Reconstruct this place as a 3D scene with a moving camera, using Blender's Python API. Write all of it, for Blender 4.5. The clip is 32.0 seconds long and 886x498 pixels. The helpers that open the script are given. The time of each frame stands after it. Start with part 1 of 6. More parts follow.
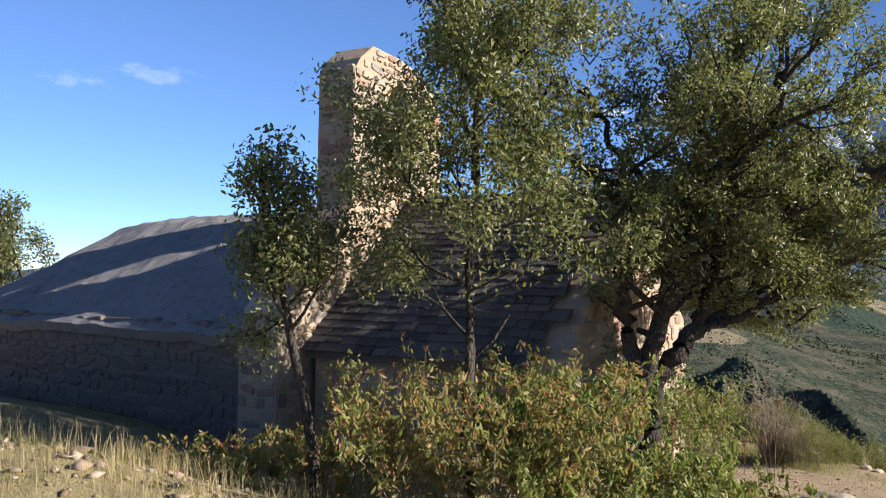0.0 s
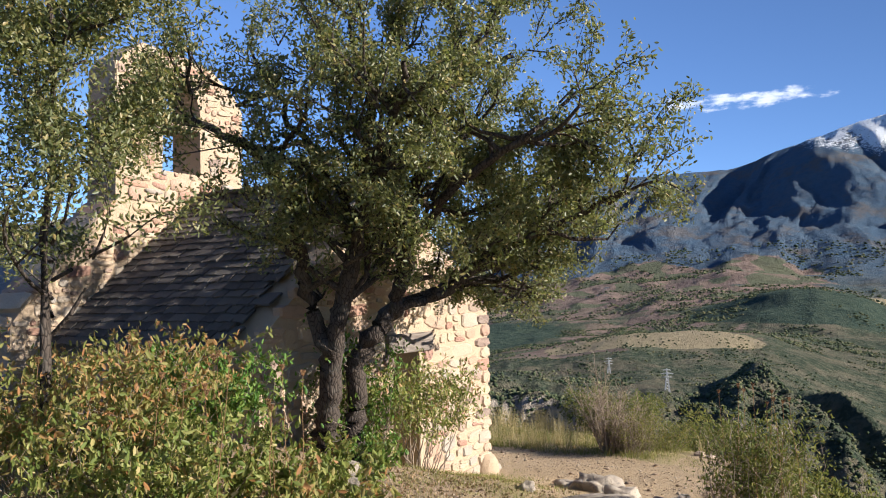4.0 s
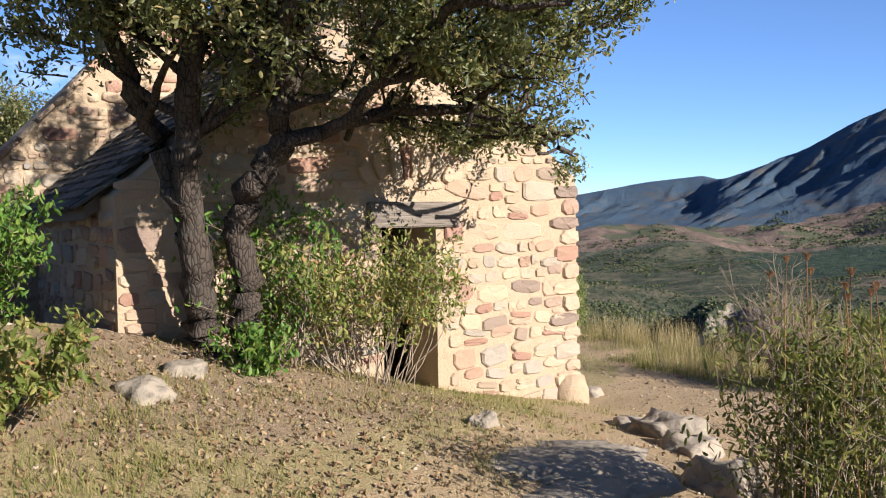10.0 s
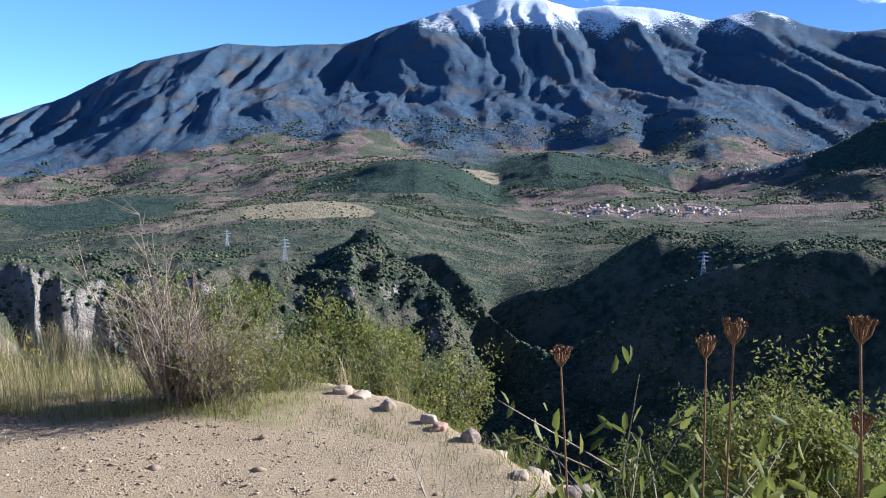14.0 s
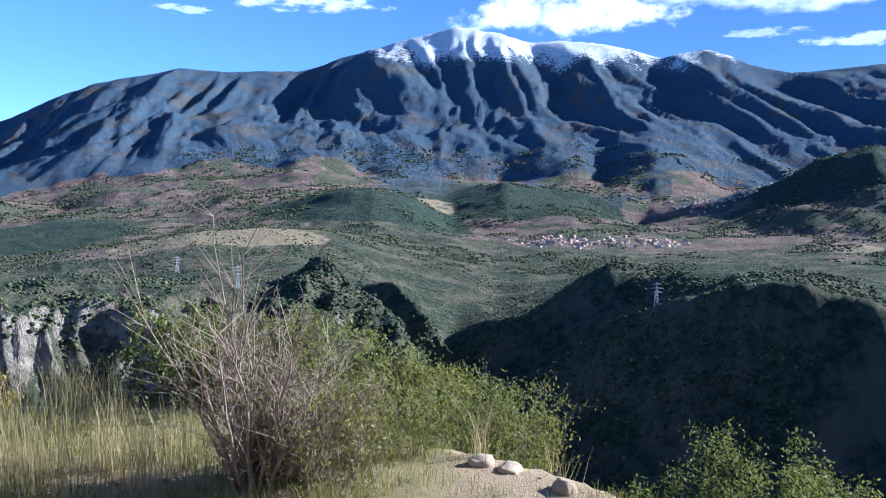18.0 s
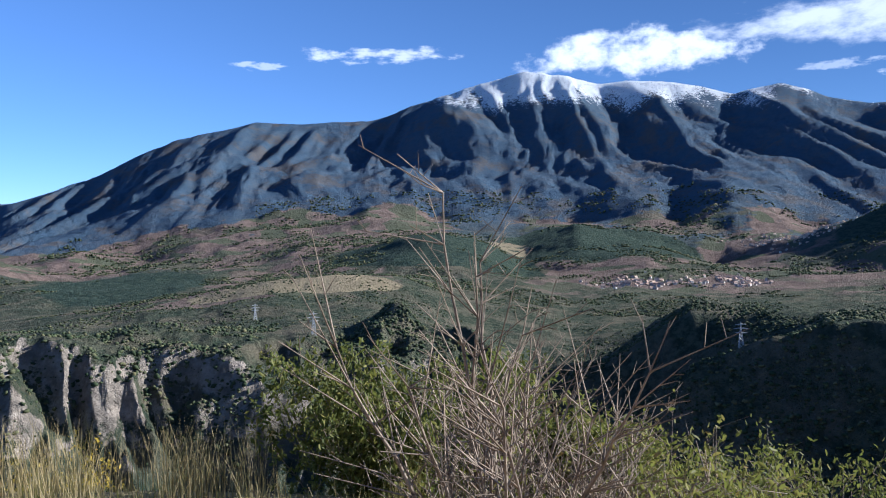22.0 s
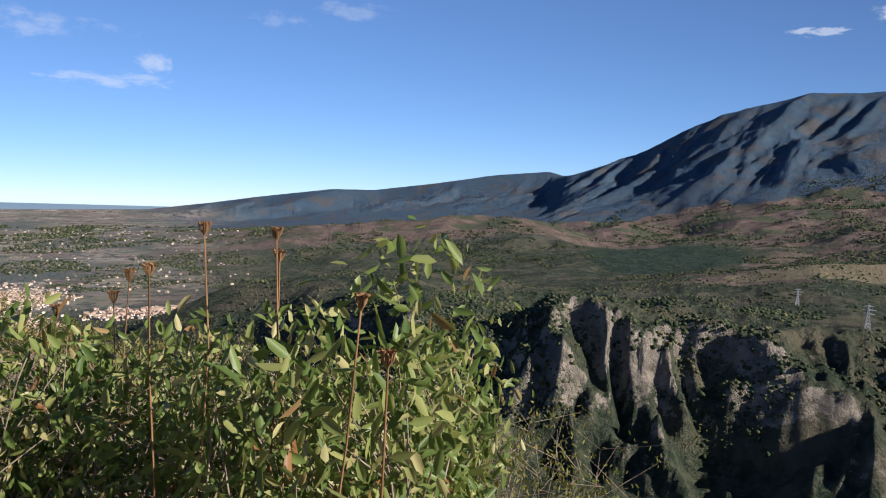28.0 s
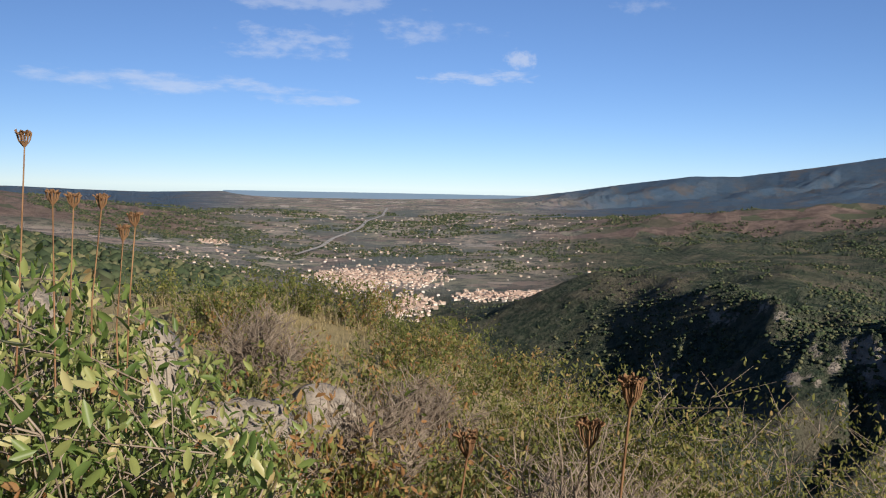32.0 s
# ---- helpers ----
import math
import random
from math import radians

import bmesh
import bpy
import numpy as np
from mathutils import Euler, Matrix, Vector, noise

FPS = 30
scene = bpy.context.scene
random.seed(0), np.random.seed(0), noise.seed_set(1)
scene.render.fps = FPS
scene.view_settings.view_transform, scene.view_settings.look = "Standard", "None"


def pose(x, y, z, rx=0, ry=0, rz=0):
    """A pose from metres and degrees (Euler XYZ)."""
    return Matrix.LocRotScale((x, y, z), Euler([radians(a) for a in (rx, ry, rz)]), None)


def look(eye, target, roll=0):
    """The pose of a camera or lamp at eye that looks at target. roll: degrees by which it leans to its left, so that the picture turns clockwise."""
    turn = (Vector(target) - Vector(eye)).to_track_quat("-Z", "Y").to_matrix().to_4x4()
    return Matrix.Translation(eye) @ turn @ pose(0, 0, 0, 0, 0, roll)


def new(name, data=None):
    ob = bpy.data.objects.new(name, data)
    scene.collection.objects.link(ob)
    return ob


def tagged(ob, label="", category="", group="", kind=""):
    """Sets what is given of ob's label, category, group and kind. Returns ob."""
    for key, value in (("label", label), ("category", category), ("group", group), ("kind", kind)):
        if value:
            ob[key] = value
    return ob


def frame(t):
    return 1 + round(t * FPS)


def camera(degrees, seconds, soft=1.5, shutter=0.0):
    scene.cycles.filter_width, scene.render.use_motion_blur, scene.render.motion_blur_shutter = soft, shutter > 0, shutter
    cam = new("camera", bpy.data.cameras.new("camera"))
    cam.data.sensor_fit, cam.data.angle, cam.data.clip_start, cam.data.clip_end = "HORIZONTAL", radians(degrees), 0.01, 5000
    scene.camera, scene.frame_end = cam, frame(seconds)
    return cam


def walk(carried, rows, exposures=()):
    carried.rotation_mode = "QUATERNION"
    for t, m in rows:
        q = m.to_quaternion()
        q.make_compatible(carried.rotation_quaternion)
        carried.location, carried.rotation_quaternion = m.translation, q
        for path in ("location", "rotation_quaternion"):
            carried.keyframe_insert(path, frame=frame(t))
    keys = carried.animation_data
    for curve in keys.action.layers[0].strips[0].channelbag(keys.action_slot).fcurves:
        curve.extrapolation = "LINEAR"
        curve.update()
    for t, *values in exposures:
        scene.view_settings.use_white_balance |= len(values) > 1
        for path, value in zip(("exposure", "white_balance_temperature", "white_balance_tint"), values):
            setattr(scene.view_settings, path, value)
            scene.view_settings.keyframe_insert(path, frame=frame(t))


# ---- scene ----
FOV = 58.10
# seconds, eye x, y, z, heading to the left of +y, tilt up, roll (degrees)
PATH = [
    (0.0, 3.029, -13.017, 3.184, 30.02, 2.33, 0.97),
    (0.5, 3.377, -12.791, 3.180, 30.27, 1.38, 1.33),
    (1.0, 3.741, -12.567, 3.173, 29.35, 1.94, 2.34),
    (1.5, 4.117, -12.346, 3.163, 23.62, 3.34, 3.65),
    (2.0, 4.491, -12.134, 3.149, 19.71, 2.43, 4.12),
    (2.5, 4.852, -11.928, 3.131, 21.82, -0.57, 4.61),
    (4.5, 6.248, -10.913, 2.734, 35.04, 4.34, -2.44),
    (5.0, 6.470, -10.579, 2.646, 40.48, 2.42, -2.29),
    (5.5, 6.651, -10.226, 2.565, 42.69, 2.42, -2.21),
    (6.0, 6.775, -9.848, 2.490, 46.17, 3.00, -2.03),
    (6.5, 6.857, -9.452, 2.421, 51.51, 2.22, -1.99),
    (7.0, 6.913, -9.046, 2.358, 53.97, 3.18, -1.62),
    (7.5, 6.950, -8.632, 2.305, 55.19, 3.95, -0.44),
    (8.0, 6.960, -8.212, 2.261, 55.30, 3.29, 0.49),
    (8.5, 6.926, -7.793, 2.222, 54.59, 1.26, -0.44),
    (9.0, 6.836, -7.389, 2.185, 55.37, 0.01, -1.41),
    (9.5, 6.694, -7.005, 2.155, 55.96, -0.70, -1.39),
    (10.0, 6.511, -6.639, 2.132, 54.00, -1.91, -1.02),
    (10.5, 6.290, -6.288, 2.111, 47.64, -2.45, -0.71),
    (11.0, 6.020, -5.943, 2.087, 39.86, -4.20, -0.74),
    (11.5, 5.701, -5.598, 2.064, 34.11, -5.25, -0.88),
    (12.0, 5.352, -5.255, 2.053, 27.45, -3.43, -0.96),
    (12.5, 4.999, -4.930, 2.056, 20.14, -1.81, -1.46),
    (13.0, 4.649, -4.643, 2.072, 15.53, -3.07, -0.87),
    (13.5, 4.311, -4.400, 2.112, 10.59, -5.16, 0.05),
    (14.0, 3.996, -4.189, 2.182, 4.40, -6.25, -0.82),
    (14.5, 3.704, -3.992, 2.275, -2.15, -5.08, -1.89),
    (16.5, 2.775, -2.890, 2.130, -0.04, -1.19, 0.18),
    (17.0, 2.609, -2.683, 2.057, -1.91, -1.57, -0.15),
    (17.5, 2.432, -2.481, 1.979, -1.25, -3.76, 0.34),
    (18.0, 2.243, -2.268, 1.903, 1.01, -4.18, 0.12),
    (18.5, 2.050, -2.023, 1.833, 0.06, -3.11, -0.26),
    (19.0, 1.859, -1.744, 1.771, -2.74, -4.15, -0.87),
    (19.5, 1.674, -1.453, 1.718, -3.50, -4.07, -1.31),
    (20.0, 1.493, -1.178, 1.677, -3.17, -3.40, -1.46),
    (20.5, 1.318, -0.926, 1.648, -2.80, -3.17, -1.62),
    (21.0, 1.166, -0.684, 1.626, -1.57, -2.72, -2.08),
    (21.5, 1.053, -0.433, 1.602, 1.33, -1.42, -2.05),
    (22.0, 0.972, -0.156, 1.569, 6.11, -0.96, -1.34),
    (22.5, 0.877, 0.164, 1.528, 13.35, -0.87, -0.92),
    (23.0, 0.725, 0.523, 1.487, 25.95, -1.13, -0.72),
    (23.5, 0.517, 0.892, 1.458, 36.36, -1.96, 0.28),
    (24.0, 0.276, 1.236, 1.445, 38.04, -2.34, 1.10),
    (24.5, 0.001, 1.549, 1.445, 38.41, -2.64, 1.56),
    (25.0, -0.311, 1.839, 1.448, 42.88, -2.81, 1.49),
    (25.5, -0.646, 2.115, 1.453, 45.79, -2.38, 1.19),
    (27.5, -3.148, 3.283, 1.343, 43.80, -2.37, 1.85),
    (28.0, -3.440, 3.370, 1.367, 43.33, -2.84, 1.63),
    (28.5, -3.718, 3.453, 1.390, 45.04, -2.57, 1.08),
    (29.0, -3.973, 3.531, 1.410, 48.03, -1.73, 0.26),
    (29.5, -4.209, 3.605, 1.423, 50.31, -1.29, 0.43),
    (30.0, -4.432, 3.680, 1.425, 53.45, -2.03, 1.35),
    (30.5, -4.630, 3.757, 1.415, 58.57, -2.51, 1.56),
    (31.0, -4.782, 3.822, 1.403, 62.31, -3.01, 1.66),
    (31.5, -4.883, 3.864, 1.394, 65.39, -3.86, 1.57),
    (32.0, -4.952, 3.889, 1.389, 68.57, -4.27, 1.15),
]


def heading_pose(x, y, z, yaw, tilt, roll):
    """Pose of an eye that heads yaw degrees left of +y, tilted up, leaning by roll."""
    a, p = radians(yaw), radians(tilt)
    ahead = Vector((-math.sin(a) * math.cos(p), math.cos(a) * math.cos(p), math.sin(p)))
    return look((x, y, z), Vector((x, y, z)) + ahead, roll)


cam = camera(FOV, 32.0, soft=1.1)
walk(cam, [(r[0], heading_pose(*r[1:])) for r in PATH], [(t, e, k, 10) for t, e, k in ((0.0, 1.08, 5700), (4.5, 1.18, 5750), (7.0, 1.15, 5800), (10.5, 1.02, 5750), (12.0, 0.72, 5400), (13.0, 1.0, 5050), (14.0, 1.35, 4850), (16.5, 1.12, 4700), (17.0, 1.15, 4700), (18.0, 1.45, 4700), (20.0, 1.3, 4700), (21.0, 1.22, 4800), (22.0, 1.0, 5050), (24.0, 0.62, 5600), (28.0, 0.52, 5700), (32.0, 0.4, 5900))])

# ---- sky and sun ----
SUN_AZ, SUN_EL = -71.0, 23.5  # degrees to the left of +y, and above the horizon


def direction(az, el):
    a, e = radians(az), radians(el)
    return Vector((-math.sin(a) * math.cos(e), math.cos(a) * math.cos(e), math.sin(e)))


sun = new("sun", bpy.data.lights.new("sun", "SUN"))
sun.data.energy, sun.data.angle, sun.data.color = 5.0, radians(0.53), (1.0, 0.86, 0.68)
sun.matrix_world = look(direction(SUN_AZ, SUN_EL) * 100, (0, 0, 0))

world = bpy.data.worlds.new("sky")
scene.world = world
world.use_nodes = True
wn, wl = world.node_tree.nodes, world.node_tree.links
wn.clear()


def wnode(kind, **inputs):
    n = wn.new(kind)
    for k, v in inputs.items():
        n.inputs[k].default_value = v
    return n


def wmath(op, a, b=None, c=None):
    n = wn.new("ShaderNodeMath")
    n.operation = op
    for i, v in enumerate((a, b, c)):
        if v is None:
            continue
        if isinstance(v, (int, float)):
            n.inputs[i].default_value = v
        else:
            wl.new(v, n.inputs[i])
    return n.outputs[0]


sky = wn.new("ShaderNodeTexSky")
sky.sky_type, sky.sun_disc = "NISHITA", False
sky.sun_elevation, sky.sun_rotation = radians(SUN_EL), radians(SUN_AZ)
sky.altitude, sky.air_density, sky.dust_density, sky.ozone_density = 4000, 1.0, 0.0, 4.0
where = wn.new("ShaderNodeTexCoord")
parts = wn.new("ShaderNodeSeparateXYZ")
wl.new(where.outputs["Generated"], parts.inputs[0])
az = wmath("MULTIPLY", wmath("ARCTAN2", wmath("MULTIPLY", parts.outputs[0], -1.0), parts.outputs[1]), 57.2958)
el = wmath("MULTIPLY", wmath("ARCSINE", parts.outputs[2]), 57.2958)


def cloud_bank(az0, el0, wide, tall, scale, low, high, detail=6.0, flat=1.0):
    """A patch of cloud: an oval about a bearing, broken up by noise."""
    u = wmath("DIVIDE", wmath("SUBTRACT", az, az0), wide)
    v = wmath("DIVIDE", wmath("SUBTRACT", el, el0), tall)
    far = wmath("ADD", wmath("MULTIPLY", u, u), wmath("MULTIPLY", v, v))
    both = wn.new("ShaderNodeCombineXYZ")
    wl.new(az, both.inputs[0])
    wl.new(wmath("MULTIPLY", el, flat), both.inputs[1])
    n = wnode("ShaderNodeTexNoise", Scale=scale, Detail=detail, Roughness=0.6)
    wl.new(both.outputs[0], n.inputs["Vector"])
    x = wmath("SUBTRACT", wmath("ADD", wmath("MULTIPLY", n.outputs[0], 1.9), -0.2), wmath("MULTIPLY", far, 0.35))
    r = wn.new("ShaderNodeMapRange")
    r.interpolation_type = "SMOOTHSTEP"
    r.inputs[1].default_value, r.inputs[2].default_value = low, high
    wl.new(x, r.inputs[0])
    return r.outputs[0]


banks = [
    cloud_bank(-7.5, 12.2, 8.0, 1.7, 0.28, 0.36, 0.74, 9.0, 1.5),
    wmath("MULTIPLY", cloud_bank(-24.0, 13.0, 11.0, 1.6, 0.22, 0.30, 0.85, 9.0, 2.2), 0.8),
    wmath("MULTIPLY", cloud_bank(10.5, 12.75, 6.0, 0.6, 0.5, 0.42, 0.85, 9.0, 2.6), 0.75),
    wmath("MULTIPLY", cloud_bank(18.8, 11.95, 2.2, 0.3, 0.7, 0.42, 0.8, 8.0, 3.0), 0.5),
    wmath("MULTIPLY", cloud_bank(-28.0, 9.5, 5.0, 0.45, 0.4, 0.42, 0.75, 8.0, 3.0), 0.6),
    wmath("MULTIPLY", cloud_bank(-20.5, 10.3, 3.0, 0.35, 0.6, 0.45, 0.8, 8.0, 3.0), 0.4),
    wmath("MULTIPLY", cloud_bank(66.3, 7.9, 4.5, 0.55, 0.5, 0.40, 0.9, 8.0, 2.8), 0.42),
    wmath("MULTIPLY", cloud_bank(63.4, 9.2, 1.2, 0.9, 0.7, 0.42, 0.85, 7.0, 1.2), 0.45),
    wmath("MULTIPLY", cloud_bank(80.0, 9.9, 5.5, 1.2, 0.4, 0.45, 0.98, 8.0, 2.4), 0.34),
    wmath("MULTIPLY", cloud_bank(70.5, 11.0, 5.0, 1.0, 0.4, 0.45, 0.98, 8.0, 2.2), 0.3),
    wmath("MULTIPLY", cloud_bank(78.0, 12.6, 8.0, 0.9, 0.35, 0.45, 0.98, 8.0, 2.6), 0.3),
    wmath("MULTIPLY", cloud_bank(55.2, 12.6, 2.2, 0.7, 0.5, 0.45, 0.98, 7.0, 1.6), 0.22),
    wmath("MULTIPLY", cloud_bank(88.0, 6.7, 10.0, 0.75, 0.3, 0.38, 0.95, 8.0, 3.4), 0.4),
    wmath("MULTIPLY", cloud_bank(77.5, 5.95, 4.5, 0.4, 0.4, 0.42, 0.95, 7.0, 3.4), 0.32),
    wmath("MULTIPLY", cloud_bank(50.0, 13.5, 4.0, 0.8, 0.4, 0.5, 0.98, 7.0, 2.0), 0.2),
]
cover = banks[0]
for b in banks[1:]:
    cover = wmath("MAXIMUM", cover, b)
cloudy = wn.new("ShaderNodeMix")
cloudy.data_type = "RGBA"
cloudy.inputs[7].default_value = (8.0, 7.8, 7.9, 1)
wl.new(cover, cloudy.inputs[0])
tinted = wn.new("ShaderNodeMix")
tinted.data_type, tinted.blend_type = "RGBA", "MULTIPLY"
tinted.inputs[0].default_value = 1.0
tinted.inputs[7].default_value = (0.95, 0.88, 0.86, 1)
wl.new(sky.outputs[0], tinted.inputs[6])
wl.new(tinted.outputs[2], cloudy.inputs[6])
back = wnode("ShaderNodeBackground", Strength=0.074)
wl.new(cloudy.outputs[2], back.inputs[0])
wout = wn.new("ShaderNodeOutputWorld")
wl.new(back.outputs[0], wout.inputs[0])


# ---- materials ----
def material(name, build, rough=0.9, spec=0.25):
    m = bpy.data.materials.new(name)
    m.use_nodes = True
    nt = m.node_tree
    bsdf = nt.nodes["Principled BSDF"]
    bsdf.inputs["Roughness"].default_value = rough
    bsdf.inputs["Specular IOR Level"].default_value = spec
    build(N(nt, bsdf))
    return m


class N:
    """Short hands for wiring nodes."""

    def __init__(self, nt, bsdf):
        self.nt, self.bsdf = nt, bsdf
        self.co = nt.nodes.new("ShaderNodeTexCoord").outputs["Object"]

    def node(self, kind, **inputs):
        n = self.nt.nodes.new(kind)
        for k, v in inputs.items():
            self.put(n.inputs[k.replace("_", " ")], v)
        return n

    def put(self, socket, v):
        if isinstance(v, bpy.types.NodeSocket):
            self.nt.links.new(v, socket)
        else:
            socket.default_value = v

    def noise(self, scale, detail=5.0, rough=0.6, vec=None, out=0):
        n = self.node("ShaderNodeTexNoise", Scale=scale, Detail=detail, Roughness=rough)
        self.put(n.inputs["Vector"], vec or self.co)
        return n.outputs[out]

    def voro(self, scale, feature="F1", out=0, vec=None):
        n = self.node("ShaderNodeTexVoronoi", Scale=scale)
        n.feature = feature
        self.put(n.inputs["Vector"], vec or self.co)
        return n.outputs[out]

    def ramp(self, fac, *stops):
        n = self.node("ShaderNodeValToRGB")
        r = n.color_ramp
        while len(r.elements) < len(stops):
            r.elements.new(0.5)
        for e, (p, c) in zip(r.elements, stops):
            e.position = p
            e.color = (*c, 1) if len(c) == 3 else c
        self.put(n.inputs[0], fac)
        return n.outputs[0]

    def step(self, fac, low, high):
        n = self.node("ShaderNodeMapRange")
        n.interpolation_type = "SMOOTHSTEP"
        self.put(n.inputs[0], fac)
        n.inputs[1].default_value, n.inputs[2].default_value = low, high
        return n.outputs[0]

    def mix(self, fac, a, b, mode="MIX"):
        n = self.node("ShaderNodeMix")
        n.data_type, n.blend_type = "RGBA", mode
        self.put(n.inputs[0], fac)
        for s, v in ((n.inputs[6], a), (n.inputs[7], b)):
            self.put(s, (*v, 1) if isinstance(v, tuple) and len(v) == 3 else v)
        return n.outputs[2]

    def math(self, op, a, b=0.0):
        n = self.node("ShaderNodeMath")
        n.operation = op
        self.put(n.inputs[0], a)
        self.put(n.inputs[1], b)
        return n.outputs[0]

    def color(self, c):
        self.put(self.bsdf.inputs["Base Color"], c)

    def bump(self, height, strength, distance):
        n = self.node("ShaderNodeBump", Height=height, Strength=strength, Distance=distance)
        self.nt.links.new(n.outputs[0], self.bsdf.inputs["Normal"])

    def random(self):
        return self.node("ShaderNodeObjectInfo").outputs["Random"]

    def island(self):
        return self.node("ShaderNodeNewGeometry").outputs["Random Per Island"]


def stone_look(fac, *tones):
    """Fieldstone whose tone is drawn by a random number, with grain, lichen and chips."""

    def build(n):
        base = n.ramp(fac(n), *tones)
        grain = n.noise(38, 6, 0.7)
        c = n.mix(n.step(grain, 0.35, 0.7), base, n.mix(0.35, base, (0.62, 0.55, 0.44)))
        c = n.mix(n.math("MULTIPLY", n.step(n.noise(7, 5), 0.55, 0.75), 0.4), c, (0.24, 0.2, 0.16))
        n.color(c)
        n.bump(n.math("ADD", n.noise(14, 7, 0.65), n.math("MULTIPLY", grain, 0.3)), 0.55, 0.02)

    return build


WARM = ((0.0, (0.42, 0.31, 0.20)), (0.1, (0.46, 0.35, 0.24)), (0.17, (0.25, 0.12, 0.085)), (0.25, (0.34, 0.18, 0.12)), (0.31, (0.46, 0.35, 0.245)), (0.40, (0.36, 0.265, 0.18)), (0.47, (0.16, 0.11, 0.095)), (0.53, (0.30, 0.20, 0.15)), (0.58, (0.43, 0.325, 0.22)), (0.66, (0.29, 0.255, 0.22)), (0.72, (0.45, 0.345, 0.24)), (0.80, (0.27, 0.135, 0.10)), (0.86, (0.40, 0.24, 0.16)), (0.93, (0.46, 0.36, 0.255)), (1.0, (0.24, 0.215, 0.195)))
stone_mat = material("fieldstone", stone_look(lambda n: n.random(), *WARM), 0.92)
stone_isle_mat = material("fieldstone_rest", stone_look(lambda n: n.island(), *WARM), 0.92)


def mortar_build(n):
    c = n.mix(n.noise(3.0, 6), (0.40, 0.305, 0.21), (0.48, 0.375, 0.265))
    c = n.mix(n.math("MULTIPLY", n.step(n.noise(26, 4), 0.5, 0.75), 0.5), c, (0.36, 0.27, 0.19))
    n.color(c)
    n.bump(n.math("ADD", n.noise(45, 8, 0.7), n.math("MULTIPLY", n.noise(9, 5, 0.6), 1.5)), 0.8, 0.02)


mortar_mat = material("lime_mortar", mortar_build, 0.95, 0.15)


def slate_build(n):
    c = n.ramp(n.random(), (0.0, (0.06, 0.055, 0.05)), (0.5, (0.105, 0.095, 0.085)), (1.0, (0.15, 0.13, 0.11)))
    c = n.mix(n.step(n.noise(9, 6), 0.55, 0.8), c, (0.17, 0.17, 0.13))
    n.color(c)
    n.bump(n.noise(20, 7, 0.7), 0.6, 0.015)


slate_mat = material("stone_slate", slate_build, 0.85)


def render_build(n):
    c = n.mix(n.noise(1.2, 7), (0.20, 0.19, 0.19), (0.33, 0.31, 0.30))
    c = n.mix(n.math("MULTIPLY", n.step(n.noise(6, 6), 0.5, 0.72), 0.6), c, (0.13, 0.12, 0.11))
    n.color(c)
    n.bump(n.math("ADD", n.noise(5, 7, 0.7), n.noise(40, 4)), 0.7, 0.03)


roof_render_mat = material("grey_roof_render", render_build, 0.95, 0.15)


def lintel_build(n):
    st = n.node("ShaderNodeMapping")
    n.put(st.inputs[0], n.co)
    st.inputs["Scale"].default_value = (30, 2.0, 30)
    g = n.noise(1.6, 7, 0.65, st.outputs[0])
    n.color(n.ramp(g, (0.3, (0.07, 0.055, 0.045)), (0.55, (0.2, 0.17, 0.145)), (0.75, (0.3, 0.26, 0.22))))
    n.bump(g, 0.7, 0.012)


def old_wall_build(n):
    c = n.mix(n.noise(2.4, 7), (0.13, 0.115, 0.10), (0.25, 0.215, 0.18))
    c = n.mix(n.math("MULTIPLY", n.step(n.noise(8, 6), 0.5, 0.7), 0.6), c, (0.085, 0.075, 0.065))
    n.color(c)
    n.bump(n.math("ADD", n.noise(6, 8, 0.7), n.math("MULTIPLY", n.voro(7, "DISTANCE_TO_EDGE"), 0.6)), 0.8, 0.04)


old_wall_mat = material("old_rubble_wall", old_wall_build, 0.95, 0.15)
lintel_mat = material("weathered_beam", lintel_build, 0.9)


# Near-black tone: the room's shade is put into the colour.
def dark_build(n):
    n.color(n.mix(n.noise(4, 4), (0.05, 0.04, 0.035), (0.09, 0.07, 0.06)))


dark_mat = material("interior_shade", dark_build, 1.0, 0.1)


def bark_build(n):
    st = n.node("ShaderNodeMapping")
    n.put(st.inputs[0], n.co)
    st.inputs["Scale"].default_value = (1, 1, 0.35)
    v = n.voro(30, "DISTANCE_TO_EDGE", 0, st.outputs[0])
    c = n.mix(n.step(v, 0.0, 0.12), (0.022, 0.018, 0.015), (0.075, 0.06, 0.05))
    c = n.mix(n.math("MULTIPLY", n.step(n.noise(5, 5), 0.5, 0.7), 0.4), c, (0.12, 0.115, 0.1))
    n.color(c)
    n.bump(v, 0.9, 0.02)


bark_mat = material("oak_bark", bark_build, 0.95, 0.15)


def leaf_build(tones, rough=0.5, shine=0.3, glow=0.25):
    def build(n):
        c = n.ramp(n.island(), *tones)
        n.color(c)
        n.bsdf.inputs["Roughness"].default_value = rough
        n.bsdf.inputs["Specular IOR Level"].default_value = shine
        thin = n.node("ShaderNodeBsdfTranslucent", Color=n.mix(0.5, c, (0.30, 0.34, 0.06)))
        m = n.node("ShaderNodeMixShader")
        m.inputs[0].default_value = glow
        n.nt.links.new(n.bsdf.outputs[0], m.inputs[1])
        n.nt.links.new(thin.outputs[0], m.inputs[2])
        n.nt.links.new(m.outputs[0], n.nt.nodes["Material Output"].inputs[0])

    return build


